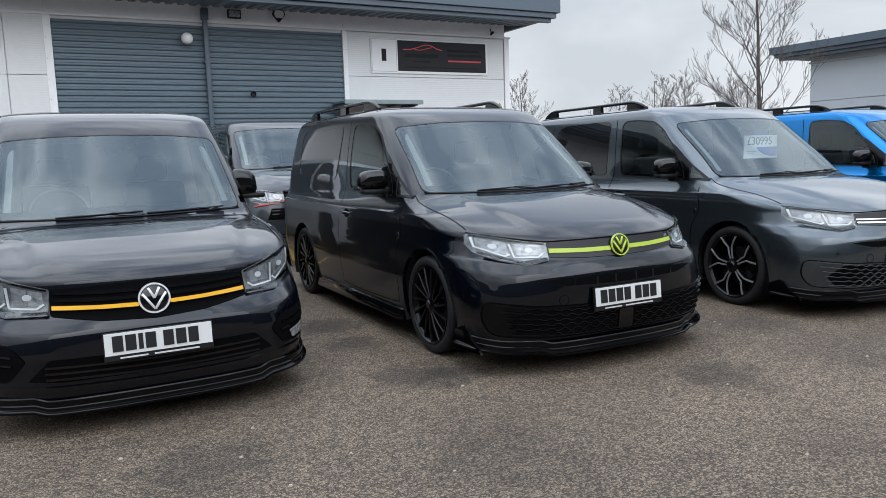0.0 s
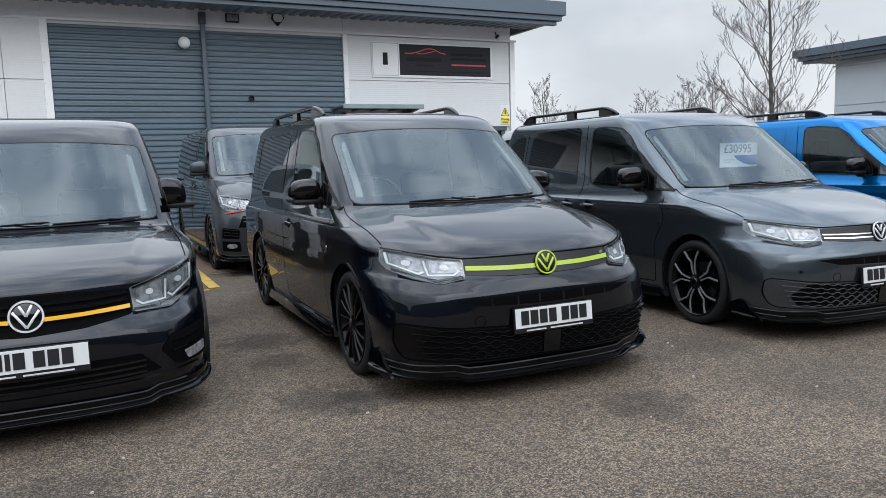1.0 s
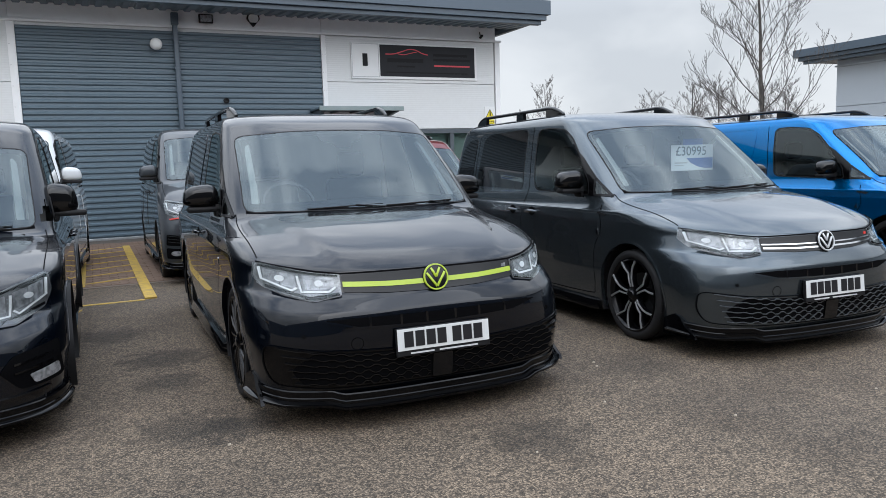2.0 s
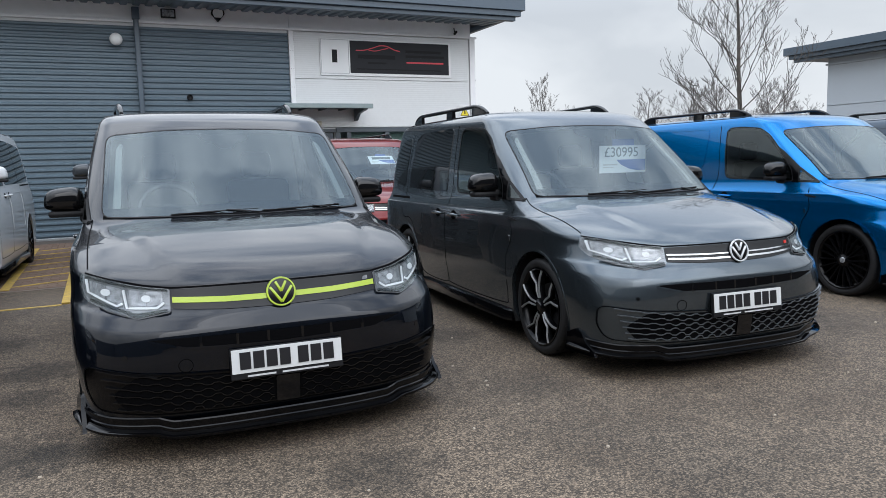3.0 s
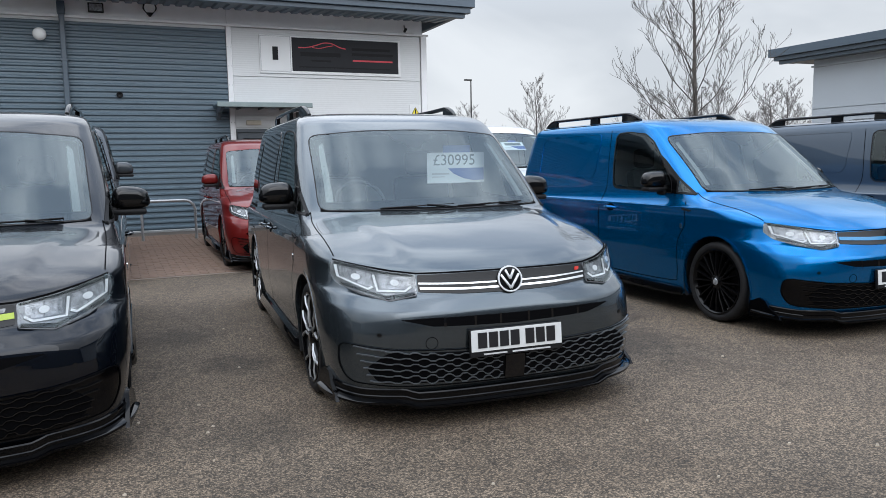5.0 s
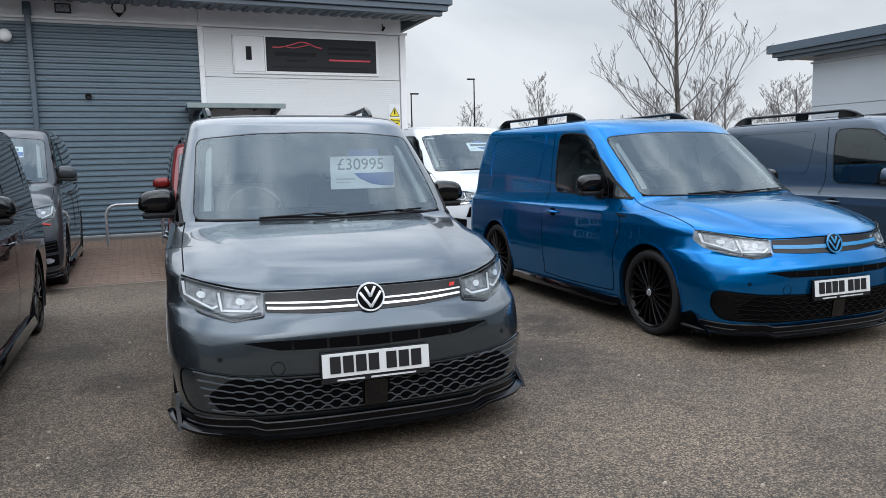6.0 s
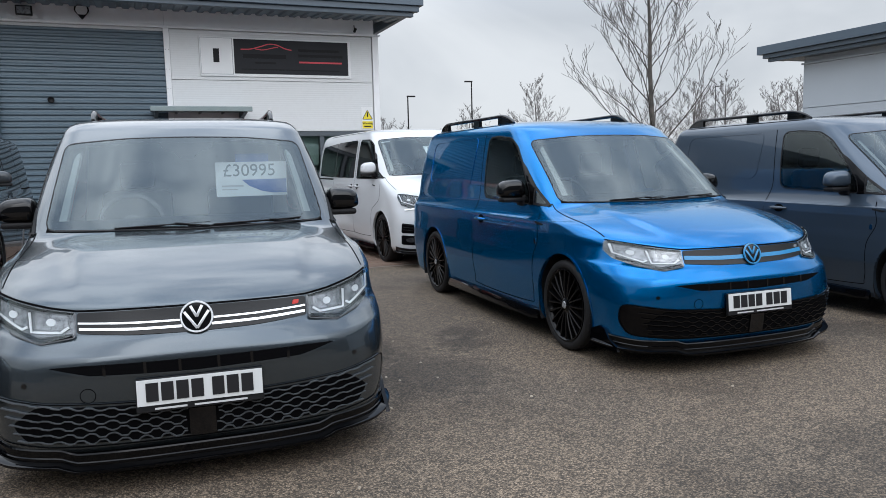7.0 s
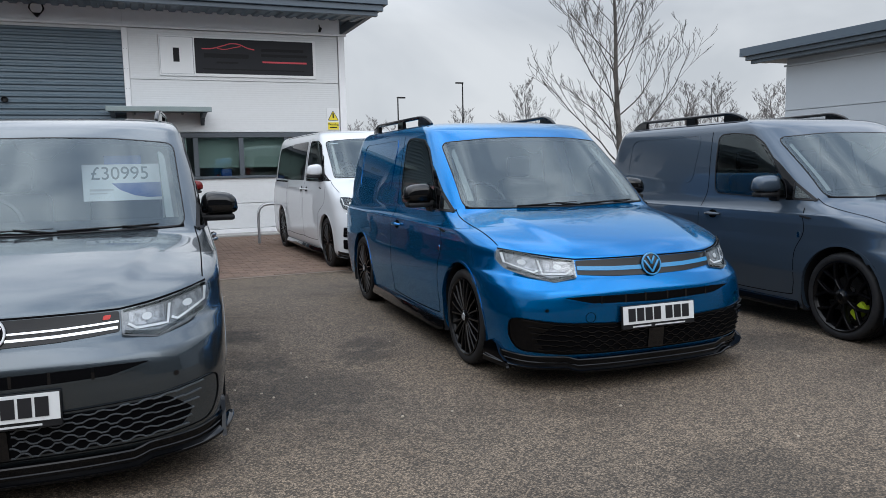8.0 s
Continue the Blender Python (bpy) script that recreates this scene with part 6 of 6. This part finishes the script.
def bare_tree(name, at, height, seed, label, trunk=0.09, detail=5, first=0.28, spread=1.0, material=None, limbs=17, fine=0.0035, lift=(0.06, 0.10), taper=lambda t: 1.0):
    """A leafless tree: a tapered trunk, limbs and fine twigs."""
    rng = random.Random(seed)
    bm, twigs = bmesh.new(), bmesh.new()

    def limb(start, way, length, rad, depth):
        n = 10 if depth == 0 else 8 if depth == 1 else 5 if depth < 3 else 3
        pts, rads, p, d = [start], [rad], start.copy(), way.normalized()
        kids = []
        for i in range(n):
            d = (d + Vector((rng.uniform(-1, 1), rng.uniform(-1, 1), rng.uniform(-0.8, 0.8))) * (0.045 if depth == 0 else 0.17 if depth == 1 else 0.24) + Vector((0, 0, 0.0 if depth == 0 else lift[0] if depth == 1 else lift[1]))).normalized()
            p = p + d * (length / n)
            pts.append(p.copy())
            rads.append(max(fine, rad * (1 - (i + 1) / n * (0.90 if depth == 0 else 0.75))))
            kids.append((p.copy(), d.copy(), rads[-1]))
        tube(bm if depth < 2 else twigs, pts, rads, 7 if depth == 0 else 5 if depth < 2 else 3, caps=False)
        if depth >= detail - 1:
            return
        count = {0: limbs, 1: 7, 2: 4, 3: 3}.get(depth, 3)
        for k in range(count):
            t = (first + (1 - first) * (k + rng.random() * 0.8) / count) if depth == 0 else 0.2 + 0.8 * (k + rng.random()) / count
            i = min(n - 1, int(t * n))
            f = t * n - i
            c = pts[i].lerp(pts[i + 1], min(1, f))
            base_d = kids[i][1]
            a = rng.uniform(0, 2 * math.pi) if depth else k * 2.4 + rng.uniform(-0.4, 0.4)
            o = Vector((math.cos(a), math.sin(a), 0))
            up = 0.50 + 0.55 * t
            w = (base_d * (1.0 if depth else up) + o * (0.75 * spread if depth == 0 else 0.52) + Vector((0, 0, 0.10))).normalized()
            ln = length * ((0.42 * (1.15 - t * 0.80) * rng.uniform(0.8, 1.15)) if depth == 0 else rng.uniform(0.30, 0.56) * (1.2 - 0.5 * t))
            limb(c, w, ln * (1.0 if depth else taper(t)), max(0.004, rads[i] * (0.28 if depth == 0 else 0.55)), depth + 1)
    limb(Vector((0, 0, -0.05)), Vector((0, 0, 1)), height, trunk, 0)
    root = new(name)
    root.matrix_basis = at
    tagged(root, label, "tree", "bare trees")
    part("trunk", bm, material or BARK, root, smooth=60)
    part("crown", twigs, material or BARK, root, "fine leafless twigs")
    return root


bare_tree("bare_tree", pose(15.42, 12.2, 0, 0, 0, 40), 6.3, 5, "leafless young tree with a straight grey trunk", 0.075, 5, 0.18, 1.15, limbs=26, lift=(0.055, 0.09), taper=lambda t: 1.05 - 0.35 * t)
far = bare_tree("bare_tree", pose(31.5, 45.5, 0) @ Matrix.Diagonal((1.2, 1.2, 1, 1)), 6.4, 8, "distant leafless tree beyond the yard", 0.10, 5, 0.12, 1.25, HAZY_BARK, 22, 0.0060, (0.06, 0.11), lambda t: 1.15 - 0.2 * t)
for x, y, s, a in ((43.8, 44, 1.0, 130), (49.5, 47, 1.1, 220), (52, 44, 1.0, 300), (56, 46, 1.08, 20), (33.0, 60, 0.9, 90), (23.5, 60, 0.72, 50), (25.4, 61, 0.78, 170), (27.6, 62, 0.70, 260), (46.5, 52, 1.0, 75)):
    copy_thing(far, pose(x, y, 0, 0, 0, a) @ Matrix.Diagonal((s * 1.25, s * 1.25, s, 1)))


def lamp_post(at, height, label):
    bm = tube(bmesh.new(), [(0, 0, 0), (0, 0, height * 0.5), (0, 0, height)], [0.075, 0.06, 0.045], 10)
    ob = tagged(part("street_lamp", bm, MATT, at=at, smooth=60), label, "street lamp", "street lamps")
    part("lamp_head", boxed(-0.55, 0.05, -0.11, 0.11, height - 0.05, height + 0.05, bevel=0.02), MATT, ob)
    return ob


lamp_post(pose(29.9, 52.5, 0, 0, 0, 0), 7.5, "dark street lamp beyond the yard")
lamp_post(pose(24.2, 51.0, 0, 0, 0, 180), 6.2, "dark street lamp beyond the yard")
lamp_post(pose(82.0, 84.0, 0, 0, 0, 180), 11.2, "dark street lamp beyond the trees")

# ---- block paving in front of the unit, and painted lines ----
P0, P1 = 9.92, 15.9
bed = tagged(part("pavement", boxed(-13.0, 11.6, P0, FX + 0.3, -0.10, 0.004), PAVER_BED), "red-brown block paving before the unit", "pavement", kind="structure")
b = bmesh.new()
box(b, 0.003, 0.197, 0.003, 0.097, -0.03, 0.012, 0.004)
brick_me = mesh_of(b, "brick")
cells = [(-2.0 + i * 0.2 + (0.1 if j % 2 else 0.0), P0 + j * 0.1) for i in range(int(13.5 / 0.2)) for j in range(int((P1 - P0) / 0.1))]
spots = [c for c in cells if 7.7 <= c[0] < 9.1 and c[1] < 14.0][:300]
kept = set(spots)
for x, y in spots:
    put("brick", brick_me, PAVER, bed, at=pose(x, y, random.uniform(-0.002, 0.002)))
tv, tf = [], []
for x, y in cells:
    if (x, y) in kept:
        continue
    o, dz = len(tv), random.uniform(-0.002, 0.002)
    tv += [(x + 0.003, y + 0.003, 0.0), (x + 0.197, y + 0.003, 0.0), (x + 0.197, y + 0.097, 0.0), (x + 0.003, y + 0.097, 0.0), (x + 0.007, y + 0.007, 0.012 + dz), (x + 0.193, y + 0.007, 0.012 + dz), (x + 0.193, y + 0.093, 0.012 + dz), (x + 0.007, y + 0.093, 0.012 + dz)]
    tf += [(o + 4, o + 5, o + 6, o + 7)] + [(o + k, o + (k + 1) % 4, o + 4 + (k + 1) % 4, o + 4 + k) for k in range(4)]
me = bpy.data.meshes.new("bricks")
me.from_pydata(tv, [], tf)
tagged(put("bricks", me, PAVER, bed), "rows of block pavers", kind="stuff")
part("concrete_strip", boxed(7.66, 11.14, 15.95, FX - 0.021, -0.05, 0.03, bevel=0.006), KERB, bed)
part("edging", boxed(-13.0, 11.6, P0 - 0.10, P0 - 0.002, -0.05, 0.008, bevel=0.004), EDGING, bed)
lines = tagged(part("painted_line", boxed(2.30, 2.42, 8.66, 15.0, 0.0, 0.0185), LINE), "worn yellow painted bay lines", "line", kind="structure")
part("painted_line", boxed(1.55, 2.30, 8.60, 8.66, 0.0, 0.005), LINE, lines)
part("painted_line", boxed(1.62, 1.72, 9.95, 15.0, 0.0, 0.0185), LINE, lines)
for k in range(7):
    part("painted_line", boxed(-0.38, 0.38, -0.03, 0.03, 0.0, 0.0182), LINE, lines, at=pose(2.01, 10.3 + k * 0.72, 0, 0, 0, 24))

# ---- loose chippings on the yard ----
CHIP = shader("pale_chipping", (0.42, 0.36, 0.28), 0.85, grain=((40, 0.6, (0.25, 0.21, 0.17)),))
rng = random.Random(12)
cv, cf = [], []
for k in range(170):
    x, y, r = rng.uniform(0.0, 13.0), rng.uniform(1.6, 9.0), rng.uniform(0.004, 0.009)
    o, a = len(cv), rng.uniform(0, 3.1)
    for i in range(5):
        q = a + 2 * math.pi * i / 5
        cv += [(x + r * math.cos(q) * 1.3, y + r * math.sin(q), 0.0), (x + r * 0.7 * math.cos(q) * 1.3, y + r * 0.7 * math.sin(q), r * rng.uniform(0.7, 1.0))]
    cf += [tuple(o + 2 * i + 1 for i in range(5))] + [(o + 2 * i, o + 2 * ((i + 1) % 5), o + 2 * ((i + 1) % 5) + 1, o + 2 * i + 1) for i in range(5)]
me = bpy.data.meshes.new("loose_chippings")
me.from_pydata(cv, [], cf)
tagged(put("loose_chippings", me, CHIP), "scattered pale stone chippings on the asphalt", "stones", kind="stuff")
